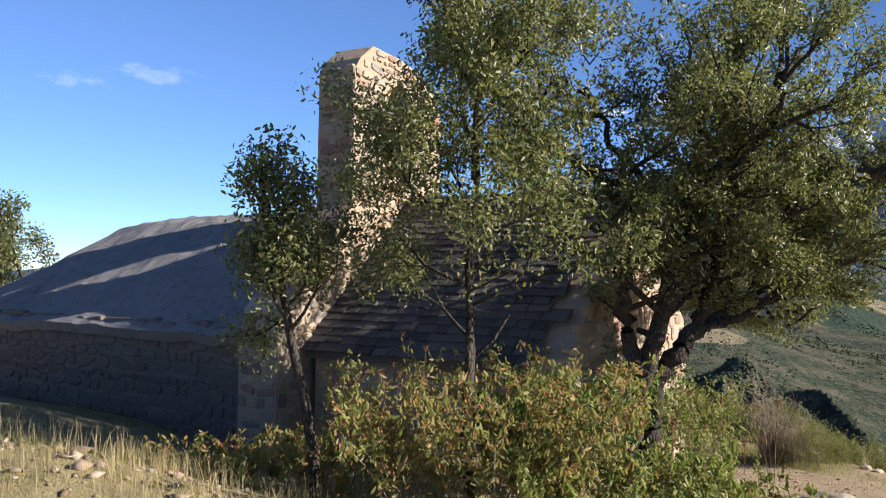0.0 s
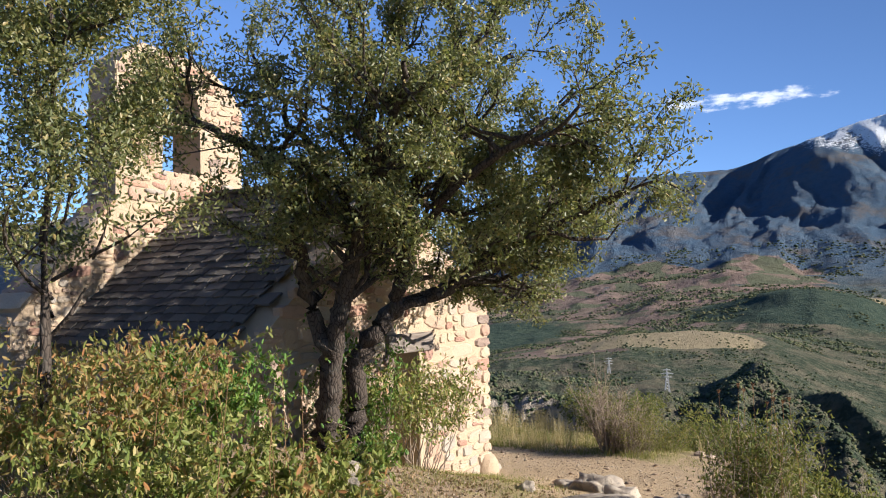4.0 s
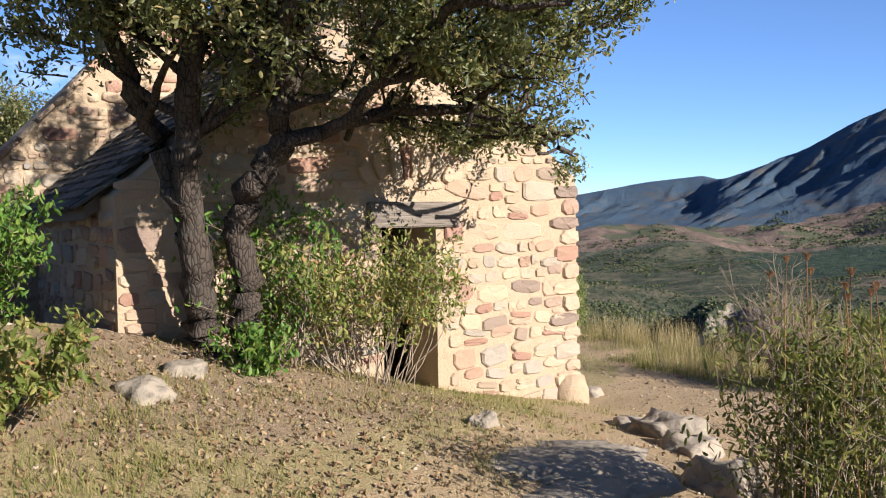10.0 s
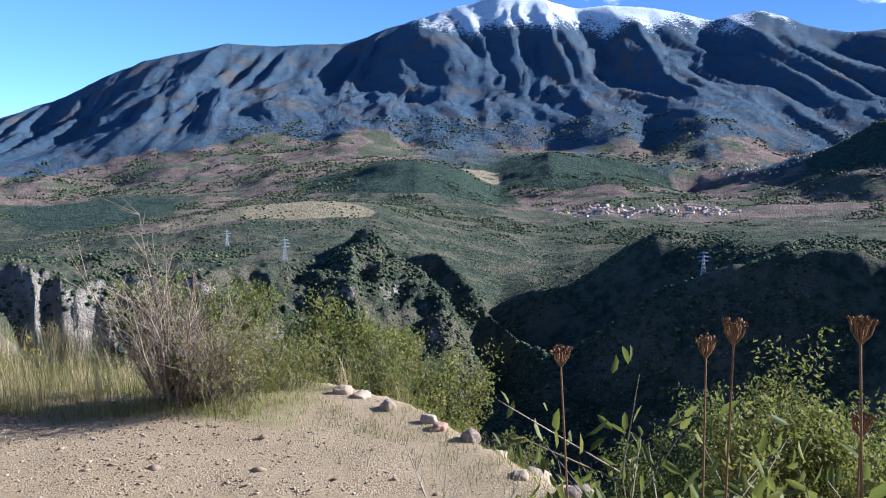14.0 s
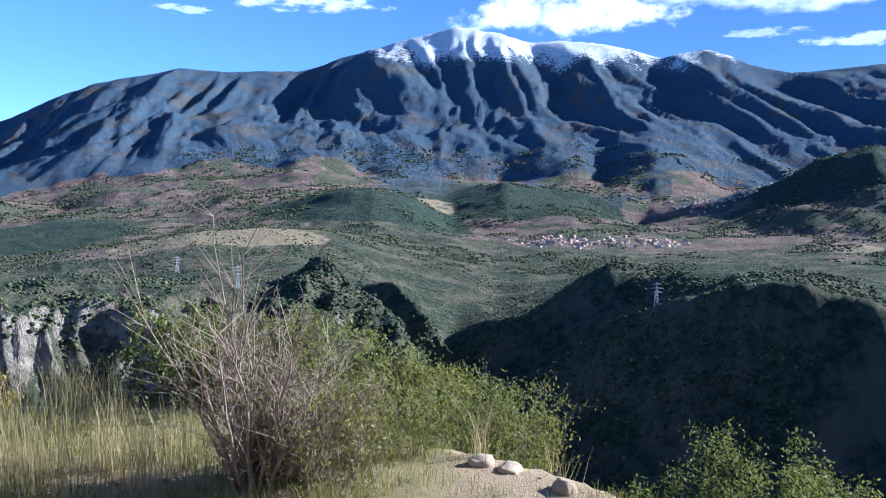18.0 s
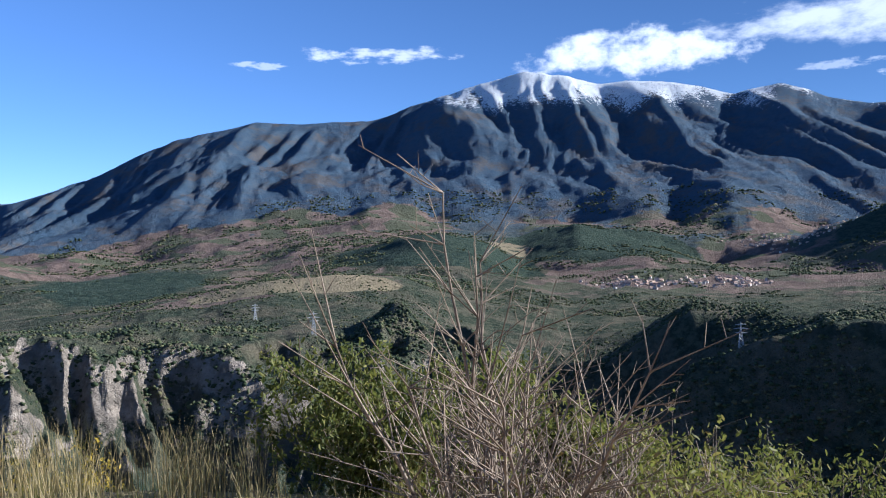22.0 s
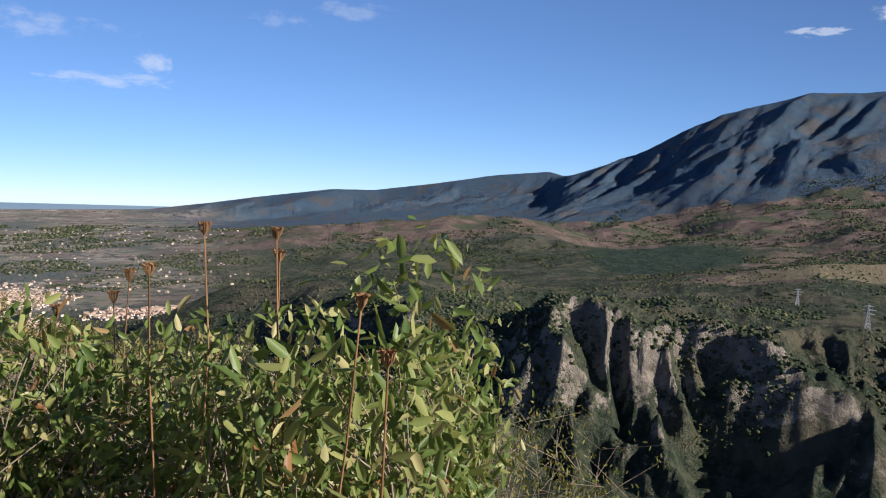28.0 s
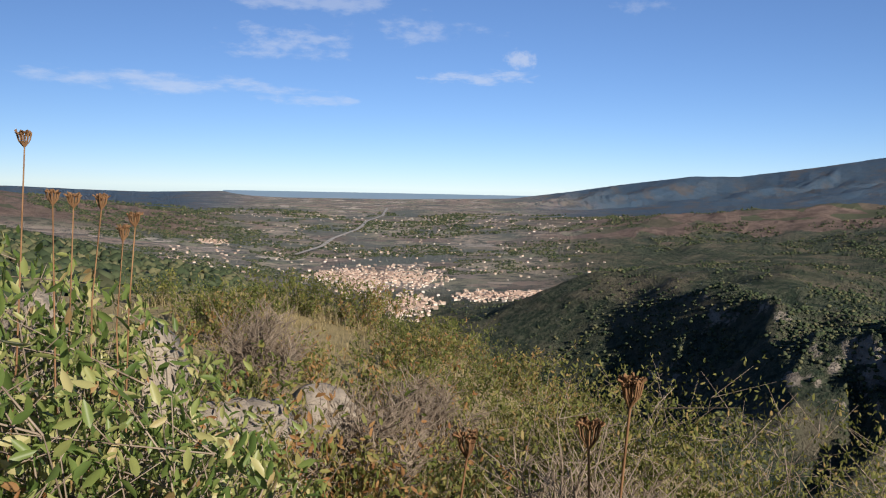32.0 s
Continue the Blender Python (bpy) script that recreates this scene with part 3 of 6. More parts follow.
# Rings about the hilltop: distance, and the height angle of the land there over the bearing.
RINGS = (
    (30, (-40, -34), (20, -32), (45, -27), (56, -22), (65, -18.5), (77, -14), (87, -10), (97, -6), (110, -3)),
    (110, (-40, -30), (20, -27), (45, -21), (56, -16.9), (65.4, -12.6), (71.5, -10.4), (77.2, -8.6), (81.5, -6.4), (87, -5.2), (92.4, -4.0), (97.2, -2.9), (110, -1)),
    (190, (-40, -31), (20, -29), (45, -25), (56, -21), (65, -17), (77, -12), (87, -8), (97, -4.5), (110, -2)),
    (280, (-40, -30), (0, -27), (20, -25), (45, -24), (60, -19), (77, -13), (97, -5), (110, -3)),
    (335, (-40, -25), (-20, -25), (-8, -25), (0, -21), (10, -17), (34, -18.5), (46, -17.5), (60, -15), (70, -13.5), (97, -6), (110, -3)),
    (425, (-40, -10.5), (-31, -8.6), (-24, -6.9), (-20, -6.5), (-16, -7.7), (-13, -9.45), (-7.8, -11.5), (-2.5, -14.7), (0, -15.6), (4, -10.2), (10, -8.8), (15, -7.6), (21, -7.2), (27, -7.2), (31, -6.5), (34.4, -5.8), (36.5, -6.8), (41, -9), (45.6, -11), (52, -15.5), (56, -18), (60, -19), (70, -16), (97, -6), (110, -3)),
    (475, (-40, -11), (-30, -8.0), (-20, -6.4), (-16, -8.3), (-13, -10.5), (-8, -12.4), (-3, -14.2), (0.5, -13.5), (4, -9.3), (8.6, -7.5), (15, -7.0), (27, -6.2), (34, -6.1), (37, -7.6), (41, -7.8), (45.6, -8.6), (52, -12.3), (56, -14.8), (60, -16.3), (70, -14.5), (97, -6), (110, -3)),
    (520, (-40, -9.2), (-32, -7.7), (-27.6, -6.6), (-23, -5.95), (-19, -5.8), (-14.5, -6.2), (-11.4, -6.0), (-8.6, -7.1), (-5.4, -9.0), (-1.7, -11.0), (0.5, -12.2), (4, -8.5), (8.6, -6.4), (15, -6.5), (27, -5.6), (34, -6.4), (37, -8.2), (41, -6.4), (45, -6.0), (49, -7.0), (52, -9.0), (56, -11.5), (60, -13.5), (65, -14.5), (70, -13), (80, -9.5), (97, -6), (110, -3)),
    (570, (-40, -8.4), (-32, -6.9), (-27.6, -5.9), (-23, -5.3), (-19, -5.15), (-14.5, -5.4), (-11.4, -5.1), (-8.6, -6.45), (-5.4, -8.8), (-1.7, -10.9), (0.5, -11.6), (4, -8.2), (8.6, -6.5), (15, -6.1), (27, -5.6), (34, -6.1), (37, -6.8), (41, -5.7), (45, -5.2), (52, -7.0), (56, -8.9), (60, -10.6), (65, -12.0), (70, -11.8), (80, -9.1), (97, -5.6), (110, -3)),
    (640, (-40, -9), (-20, -6.8), (-8, -8), (0, -10.6), (8, -6.6), (20, -5.2), (34, -5.7), (38.8, -4.9), (44.6, -4.4), (52, -5.1), (57.5, -5.75), (61.5, -7.3), (65, -9.1), (68.7, -10.4), (80, -8.5), (97, -5), (110, -3)),
    (880, (-40, -6.4), (-15, -6.2), (-3, -6.6), (2, -5.6), (6.2, -4.3), (9, -3.15), (12.7, -2.75), (17.9, -2.75), (25.3, -3.95), (29, -4.7), (34.4, -5.6), (45, -5.5), (60, -7.6), (70, -8.3), (80, -7.6), (97, -5), (110, -3)),
    (1250, (-40, -4.0), (-15, -4.3), (-5, -3.9), (3, -3.2), (13, -3.0), (25, -3.6), (35, -4.3), (45, -5.0), (60, -6.0), (80, -6.0), (97, -4), (110, -2)),
    (1600, (-40, -2.8), (-15, -3.0), (-8, -2.0), (0.3, -3.1), (3.1, -0.75), (5.9, 0.1), (7.9, -0.08), (10.4, -0.8), (13.3, -1.5), (19.5, -2.5), (35, -2.8), (53, -4.2), (70, -4.6), (80, -4.7), (97, -3), (110, -1)),
    (2050, (-40, -1.0), (-32, 1.2), (-27.5, 3.0), (-24, 1.95), (-21.3, 0.55), (-18.2, -0.95), (-15, -1.9), (-13, -2.6), (-8.3, -0.7), (-3.5, 0.6), (0.6, -0.7), (8, 0.0), (13, 0.1), (18, -0.4), (24, -1.3), (28, -1.9), (33.1, -2.0), (36.3, -0.77), (38.7, -0.5), (42.7, -0.5), (47.2, -1.0), (52.4, -1.3), (55.5, -1.9), (60, -2.6), (72, -3.2), (85, -3.0), (97, -1.4), (110, 0)),
    (2350, (-40, -1.2), (-26, -1.4), (-18.3, -0.6), (-14, 0.2), (-10, -0.2), (-4, 0.2), (4, 0.6), (8, 0.8), (11.4, 1.3), (16, 0.7), (20.5, 0.3), (24, -0.3), (26.5, -1.2), (28.1, -1.0), (30.8, -0.55), (33, -1.2), (36, -1.6), (47, -1.5), (60, -2.1), (72, -2.5), (85, -2.2), (97, -0.9), (110, 0)),
    (2600, (-40, -1.0), (-26, -1.2), (-18.3, 0.05), (-16, 1.3), (-13.7, 2.24), (-12, 1.6), (-10.6, 0.67), (-8.6, 1.4), (-4.6, 0.7), (-1, 0.7), (4, 1.1), (7, 1.0), (11.4, 1.6), (16, 0.9), (20.5, 0.6), (24, 0.08), (27, -1.0), (37, -1.3), (47, -1.5), (60, -1.9), (72, -2.2), (85, -1.9), (97, -0.7), (110, 0)),
    (3300, (-40, 3.2), (-26, 3.4), (-17, 4.6), (-10, 4.6), (-4, 5.4), (3, 5.6), (10, 4.8), (19, 4.3), (24, 3.4), (29, 1.4), (36, -0.4), (47, -0.9), (60, -1.4), (72, -1.4), (90, -1.3), (97, -0.8), (110, -0.5)),
    (4050, (-40, 6.2), (-31.5, 7.4), (-27.4, 7.9), (-22.6, 7.7), (-19.8, 8.5), (-17, 9.6), (-14.2, 9.1), (-11.9, 9.9), (-9.3, 10.3), (-5.6, 10.4), (-2.8, 11.0), (0.1, 11.6), (3.5, 10.6), (7.4, 9.4), (11.3, 8.25), (16, 8.0), (19, 8.1), (21.8, 7.55), (24.4, 6.9), (27, 5.75), (29.4, 4.4), (32.1, 3.4), (34.8, 2.5), (36, 1.0), (47, 0.0), (60, -1.0), (72, -1.0), (97, -1.0), (110, -0.5)),
    (4400, (-40, 4), (0, 7), (19, 6), (28, 3.6), (34.7, 2.6), (35.9, 2.98), (39.8, 2.62), (43.7, 1.95), (48.4, 1.28), (51.3, 1.28), (56, 0.62), (59.5, 0.05), (64, -0.6), (72, -0.78), (83, -0.85), (89, -0.95), (93, -0.8), (96, -0.45), (110, 0)),
    (4940, (-40, 2), (0, 3), (19, 3), (34, 1.0), (48, 0.2), (62, -0.5), (72, -0.75), (80, -0.7), (84, -0.35), (89, -0.5), (93, -0.42), (97, -0.3), (110, -0.4)),
)


def land_height(az, r):
    """The height of the open country at a bearing (degrees left of +y) and distance."""
    radii = np.array([ring[0] for ring in RINGS], float)
    tall = np.array([1.7 + ring[0] * np.tan(np.radians(along(az, *ring[1:]))) for ring in RINGS])
    k = np.clip(np.searchsorted(radii, r) - 1, 0, len(radii) - 2)
    t = np.clip((r - radii[k]) / (radii[k + 1] - radii[k]), 0, 1)
    cols = np.arange(len(az))
    z = tall[k, cols] * (1 - t) + tall[k + 1, cols] * t
    return z


SEEN = np.arange(-42.0, 104.0, 0.17)
BLIND = np.arange(104.0, 317.5, 3.5)
BEARINGS = np.concatenate([SEEN, BLIND])
STEPS = ((9.0, 300.0, 1.03), (300.0, 900.0, 1.011), (900.0, 2500.0, 1.010), (2500.0, 4250.0, 1.0075), (4250.0, 4960.0, 1.02))
REACHES = np.concatenate([a * k ** np.arange(0, math.log(b / a) / math.log(k) - 0.5) for a, b, k in STEPS])
AZ, RR = np.meshgrid(BEARINGS, REACHES)
AZ, RR = AZ.ravel(), np.minimum(RR.ravel(), 4950)
HX, HY = -np.sin(np.radians(AZ)) * RR, np.cos(np.radians(AZ)) * RR
# the gorge wall steps in and out in buttresses and gullies
wall = smooth(RR, 300, 350) * (1 - smooth(RR, 450, 520)) * smooth(AZ, -1, 6) * (1 - smooth(AZ, 58, 70))
ribs = ridged(AZ * 0.17 + 1.5 * fbm(HX / 70, HY / 70, 3, 70), RR / 110, 4, 33, 0.45) - 0.58 + 0.5 * (ridged(HX / 40, HY / 40, 3, 35) - 0.6)
sway = (fbm(HX / 150, HY / 150, 3, 55) - 0.5) * np.interp(RR, (560, 800, 2500, 3000), (0, 70, 200, 0))
open_z = land_height(np.where(AZ > 250, AZ - 360, AZ), RR + wall * ribs * 80 + sway)
rough = np.interp(RR, (20, 110, 200, 400, 640, 880, 1250, 1600, 2050, 2600, 3200, 3800, 4020, 4400, 4900), (0.4, 2.5, 6, 10, 11, 8, 16, 18, 30, 36, 110, 85, 20, 22, 6))
plain = smooth(AZ, 55, 66) * smooth(RR, 800, 1100) * (1 - smooth(RR, 4150, 4300) * (1 - smooth(AZ, 60, 64)))
plain = plain * (1 - smooth(AZ, 80, 88) * smooth(RR, 1600, 1900))
rough *= 1 - 0.88 * plain
wx, wy = fbm(HX / 500, HY / 500, 3, 40) - 0.5, fbm(HX / 500, HY / 500, 3, 47) - 0.5
lumpy = ridged(HX / 190 + wx, HY / 190 + wy, 6, 5, 0.5) - 0.6
fine = fbm(HX / 22, HY / 22, 4, 11) - 0.5
high = smooth(RR, 2100, 2900)
# long spurs that run down from the range, each leaning the same way
def crest(a, b, seed):
    n = fbm(a, b, 2, seed, 0.35)
    return 1 - np.abs(2 * np.clip((n - 0.18) / 0.64, 0, 1) - 1)


fan_az = 5 + (AZ - 5) * (1 - 0.42 * np.clip((4050 - RR) / 1400, -0.2, 1.2)) + 1.6 * wx
spur = 0.62 * (crest(fan_az / 5.2, RR / 2600, 81) - 0.5) + 1.1 * (ridged(fan_az / 3.4 + 1.2 * wy, RR / 620 + wx, 6, 84, 0.56) - 0.6) + 0.2 * (ridged(fan_az / 0.95 + 2 * wy, RR / 230 + 2 * wx, 4, 88, 0.6) - 0.6)
spur_tall = np.interp(RR, (2600, 2900, 3300, 3700, 3950, 4060, 4200), (6, 60, 115, 112, 48, 9, 3)) * (1 - smooth(AZ, 34, 38))
# spurs of the hill across the gorge
knee = crest(AZ / 6.5 + (640 - RR) / 120 + wx * 1.5, RR / 500, 91) - 0.5 + 0.3 * (ridged(HX / 60, HY / 60, 3, 93) - 0.6)
knee_tall = np.interp(RR, (340, 420, 520, 600, 650), (5, 22, 28, 15, 0)) * smooth(AZ, 42, 47) * (1 - smooth(AZ, 66, 72)) + np.interp(RR, (300, 360, 420, 450), (4, 12, 8, 0)) * smooth(-AZ, 0, 4) + np.interp(RR, (360, 440, 560, 640), (0, 26, 26, 0)) * smooth(AZ, -5, -1) * (1 - smooth(AZ, 9, 13))
open_z = open_z + spur * np.interp(RR, (3400, 3900, 4250, 4390), (0, 95, 70, 0)) * smooth(AZ, 34, 38) * (1 - smooth(AZ, 60, 64))
open_z = open_z + spur * spur_tall + knee * knee_tall
open_z = open_z + rough * (1 - high) * lumpy + np.minimum(rough, 12) * (0.25 + 1.2 * wall) * fine
hidden = smooth(AZ, 103, 125) * (1 - smooth(AZ, 285, 318))
open_z = open_z * (1 - hidden) + hidden * (4 + 0.01 * RR + 14 * (fbm(HX / 200, HY / 200, 4, 2) - 0.5))
home = smooth(RR, 13, 34)
near_z = ground_height(HX, HY)
HZ = near_z * (1 - home) + open_z * home
in_patch = (np.abs(HX + 1) < 14.5) & (np.abs(HY + 4) < 15.5)
HZ = np.where(in_patch, HZ - 0.4, HZ)

rows, cols = len(REACHES), len(BEARINGS)
ii, jj = np.meshgrid(np.arange(rows - 1), np.arange(cols), indexing="ij")
ii, jj = ii.ravel(), jj.ravel()
j2 = (jj + 1) % cols
quads = np.stack([ii * cols + jj, ii * cols + j2, (ii + 1) * cols + j2, (ii + 1) * cols + jj], 1)
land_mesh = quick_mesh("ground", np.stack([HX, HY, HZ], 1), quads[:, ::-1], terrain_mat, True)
grid_z = HZ.reshape(rows, cols)
steep = np.abs(np.gradient(grid_z, axis=0) / np.maximum(np.gradient(RR.reshape(rows, cols), axis=0), 0.01)).ravel()
crag_w = np.clip(0.5 * smooth(ribs, 0.02, 0.2) * wall * smooth(steep, 0.35, 0.7) + smooth(steep, 0.5, 1.05) * smooth(RR, 250, 330) * (1 - smooth(RR, 560, 700)) * smooth(RR, 345, 390) * 0.55 * (0.35 + 0.65 * smooth(AZ, -2, 5)) , 0, 1)
brown_w = np.clip(
    smooth(RR, 1650, 1900) * (1 - smooth(RR, 2600, 2900)) * smooth(AZ, 2, 8) * 0.85
    + smooth(RR, 1000, 1300) * (1 - smooth(RR, 2500, 2800)) * smooth(AZ, -30, -26) * (1 - smooth(AZ, -1, 3)) * 0.62
    + smooth(RR, 690, 780) * (1 - smooth(RR, 980, 1100)) * smooth(AZ, 7, 11) * (1 - smooth(AZ, 27, 36)) * 0.62 + smooth(RR, 1000, 1150) * (1 - smooth(RR, 1700, 1900)) * smooth(AZ, 8, 14) * (1 - smooth(AZ, 22, 27)) * 0.6, 0, 1)
pine_w = (1 - smooth(np.hypot((AZ - 6.5) / 8.0, (RR - 1560) / 260), 0.8, 1.1)) + (1 - smooth(np.hypot((AZ + 5.0) / 7.5, (RR - 1960) / 330), 0.8, 1.1)) + smooth(-AZ, 18.5, 22) * smooth(RR, 1700, 1850) * (1 - smooth(RR, 2300, 2500)) + 0.8 * (1 - smooth(np.hypot((AZ - 28) / 6.0, (RR - 1500) / 300), 0.7, 1.2))
brown_w = brown_w * (1 - np.clip(pine_w, 0, 1))
meadow_w = (1 - smooth(np.hypot((AZ - 16.5) / 8.5, (RR - 850) / 75), 0.75, 1.05)) + 0.8 * (1 - smooth(np.hypot((AZ + 26.5) / 2.0, (RR - 1350) / 70), 0.7, 1.1)) + 0.6 * (1 - smooth(np.hypot((AZ - 1.5) / 2.0, (RR - 1900) / 150), 0.7, 1.1))
snow_line = 590 + 130 * (fbm(HX / 120, HY / 120, 4, 8) - 0.5)
snow_w = smooth(HZ - 150 * (ridged(fan_az / 1.3, RR / 420, 5, 97, 0.6) - 0.6) + 60 * (crest(fan_az / 2.4, RR / 900, 96) - 0.5), snow_line - 50, snow_line + 110) * smooth(-AZ, -10, -4)
paint = land_mesh.attributes.new("cover", "FLOAT_COLOR", "POINT")
paint.data.foreach_set("color", np.stack([crag_w, brown_w, snow_w, np.ones_like(snow_w)], 1).astype(np.float32).ravel())
for nm, w in (("pinewood", pine_w), ("meadow", meadow_w)):
    land_mesh.attributes.new(nm, "FLOAT", "POINT").data.foreach_set("value", np.clip(w, 0, 1).astype(np.float32))
flat_w = land_mesh.attributes.new("plain", "FLOAT", "POINT")
flat_w.data.foreach_set("value", plain.astype(np.float32))
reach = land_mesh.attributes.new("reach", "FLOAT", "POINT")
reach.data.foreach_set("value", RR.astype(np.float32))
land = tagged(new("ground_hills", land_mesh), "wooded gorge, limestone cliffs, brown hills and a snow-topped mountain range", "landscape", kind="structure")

# the sea on the horizon
sa = np.arange(60.0, 84.5, 0.5)
rim = [(r, 1.7 + r * math.tan(radians(e))) for r, e in ((4560, -0.80), (4700, -0.62), (4945, -0.34))]
sv = [(-math.sin(radians(q)) * r, math.cos(radians(q)) * r, z) for r, z in rim for q in sa]
sf = [(k * len(sa) + j, k * len(sa) + j + 1, (k + 1) * len(sa) + j + 1, (k + 1) * len(sa) + j) for k in range(2) for j in range(len(sa) - 1)]
tagged(new("water", mesh_of("water", sv, [f[::-1] for f in sf], water_mat)), "blue strip of sea along the horizon", "sea", kind="structure")

# hilltop
gx, gy = np.meshgrid(np.arange(-16, 14.01, 0.13), np.arange(-20, 12.01, 0.13))
gx, gy = gx.ravel(), gy.ravel()
gz = ground_height(gx, gy)
nx = len(np.arange(-16, 14.01, 0.13))
ny = len(gx) // nx
a, b = np.meshgrid(np.arange(ny - 1), np.arange(nx - 1), indexing="ij")
a, b = a.ravel(), b.ravel()
gq = np.stack([a * nx + b, a * nx + b + 1, (a + 1) * nx + b + 1, (a + 1) * nx + b], 1)
hill_mesh = quick_mesh("ground", np.stack([gx, gy, gz], 1), gq, ground_mat, True)
trail = np.array([(9.0, -12.0), (7.2, -7.0), (5.0, -4.0), (2.4, 0.2), (0.6, 1.7), (-1.6, 2.8), (-5.0, 4.4)])
td = np.full(len(gx), 1e9)
for (ax, ay), (bx, by) in zip(trail, trail[1:]):
    t = np.clip(((gx - ax) * (bx - ax) + (gy - ay) * (by - ay)) / ((bx - ax) ** 2 + (by - ay) ** 2), 0, 1)
    td = np.minimum(td, np.hypot(gx - ax - t * (bx - ax), gy - ay - t * (by - ay)))
slim = (1 - 0.65 * smooth(-gx, 0.0, 1.5)) * (1 - 0.42 * smooth(gy, 0.0, 1.4))
bare = np.maximum(1 - smooth(td / slim, 1.5, 2.6), (1 - smooth(edge_distance(gx, gy), 0.0, 0.5)) * smooth(gx, 1.9, 2.6) * smooth(gy, -2.6, -1.6))
litter = np.exp(-((gx - 0.8) ** 2 / 2.5 + (gy + 4.6) ** 2 / 5.0)) * 1.1
hp = hill_mesh.attributes.new("cover", "FLOAT_COLOR", "POINT")
hp.data.foreach_set("color", np.stack([bare, litter, bare * 0, bare * 0 + 1], 1).astype(np.float32).ravel())
tagged(new("ground", hill_mesh), "stony path and dry turf on the hilltop", "ground", kind="structure")


# ---- chapel ----
def prism_x(outline, x0, x1):
    """A slab between x0 and x1 from an outline of (y, z)."""
    n = len(outline)
    v = [(x0, y, z) for y, z in outline] + [(x1, y, z) for y, z in outline]
    f = [list(range(n))[::-1], list(range(n, 2 * n))] + [[i, (i + 1) % n, n + (i + 1) % n, n + i] for i in range(n)]
    bm = bmesh.new()
    vs = [bm.verts.new(p) for p in v]
    for q in f:
        bm.faces.new([vs[i] for i in q])
    bmesh.ops.recalc_face_normals(bm, faces=bm.faces)
    return bm


def box(x0, x1, y0, y1, z0, z1, bm=None):
    bm = bm or bmesh.new()
    m = bmesh.ops.create_cube(bm, size=1)["verts"]
    for v in m:
        v.co = ((x0 + x1) / 2 + v.co.x * (x1 - x0), (y0 + y1) / 2 + v.co.y * (y1 - y0), (z0 + z1) / 2 + v.co.z * (z1 - z0))
    return bm


APEX_Y, APEX_Z, EAVE_R, EAVE_L, WIDE = -2.72, 4.38, 2.62, 2.38, -5.05
DOOR_L, DOOR_R, DOOR_TOP = -2.62, -1.98, 2.09
BELL_X, BELL_L, BELL_R = -3.5, -4.22, -1.86


def roof_z(y):
    """Height of the front roof's top over the plan."""
    if y < APEX_Y:
        return EAVE_L + (APEX_Z - EAVE_L) * (y - WIDE) / (APEX_Y - WIDE)
    return EAVE_R + (APEX_Z - EAVE_R) * (0 - y) / (0 - APEX_Y)


chapel = tagged(new("chapel"), "small ruined stone chapel with a bell gable and stone-slate roof", "chapel")
gable = [
    ("front_wall", [(WIDE, -0.3), (DOOR_L, -0.3), (DOOR_L, DOOR_TOP + 0.25), (WIDE, DOOR_TOP + 0.25)]),
    ("front_wall", [(DOOR_R, -0.3), (0, -0.3), (0, DOOR_TOP + 0.25), (DOOR_R, DOOR_TOP + 0.25)]),
    ("front_wall", [(WIDE, DOOR_TOP + 0.25), (0, DOOR_TOP + 0.25), (0, EAVE_R), (APEX_Y, APEX_Z), (WIDE, EAVE_L)]),
]
for nm, outline in gable:
    part(nm, prism_x(outline, -0.55, -0.02), mortar_mat, chapel)
lintel = box(-0.42, 0.05, -2.78, -1.72, DOOR_TOP, DOOR_TOP + 0.25)
bmesh.ops.bevel(lintel, geom=lintel.edges[:], offset=0.012, segments=2, affect="EDGES")
part("lintel", lintel, lintel_mat, chapel, "weathered grey timber lintel over the doorway")
part("side_wall", box(-3.4, -0.55, WIDE, WIDE + 0.5, 0.2, EAVE_L - 0.08), mortar_mat, chapel)
part("side_wall", box(-3.4, -0.55, -0.5, 0, -0.4, EAVE_R - 0.1), mortar_mat, chapel)
# Dark sheet added before the bell wall, standing in for shade behind the doorway.
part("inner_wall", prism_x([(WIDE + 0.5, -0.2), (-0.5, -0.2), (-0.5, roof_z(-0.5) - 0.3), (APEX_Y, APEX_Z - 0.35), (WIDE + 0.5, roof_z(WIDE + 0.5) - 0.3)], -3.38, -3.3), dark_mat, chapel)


def roof_slab(y0, z0, y1, z1, x0, x1, thick):
    bm = bmesh.new()
    c = []
    for x in (x0, x1):
        for y, z in ((y0, z0), (y1, z1)):
            c += [bm.verts.new((x, y, z)), bm.verts.new((x, y, z - thick))]
    for q in ((0, 2, 6, 4), (1, 5, 7, 3), (0, 1, 3, 2), (4, 6, 7, 5), (0, 4, 5, 1), (2, 3, 7, 6)):
        bm.faces.new([c[i] for i in q])
    bmesh.ops.recalc_face_normals(bm, faces=bm.faces)
    return bm


roof_l = part("roof", roof_slab(WIDE - 0.12, EAVE_L - 0.06, APEX_Y, APEX_Z - 0.03, -3.45, -0.5, 0.12), slate_mat, chapel, "dark stone-slate roof slope")
roof_r = part("roof", roof_slab(0.12, EAVE_R - 0.08, APEX_Y, APEX_Z - 0.03, -3.45, -0.5, 0.12), slate_mat, chapel, "dark stone-slate roof slope")

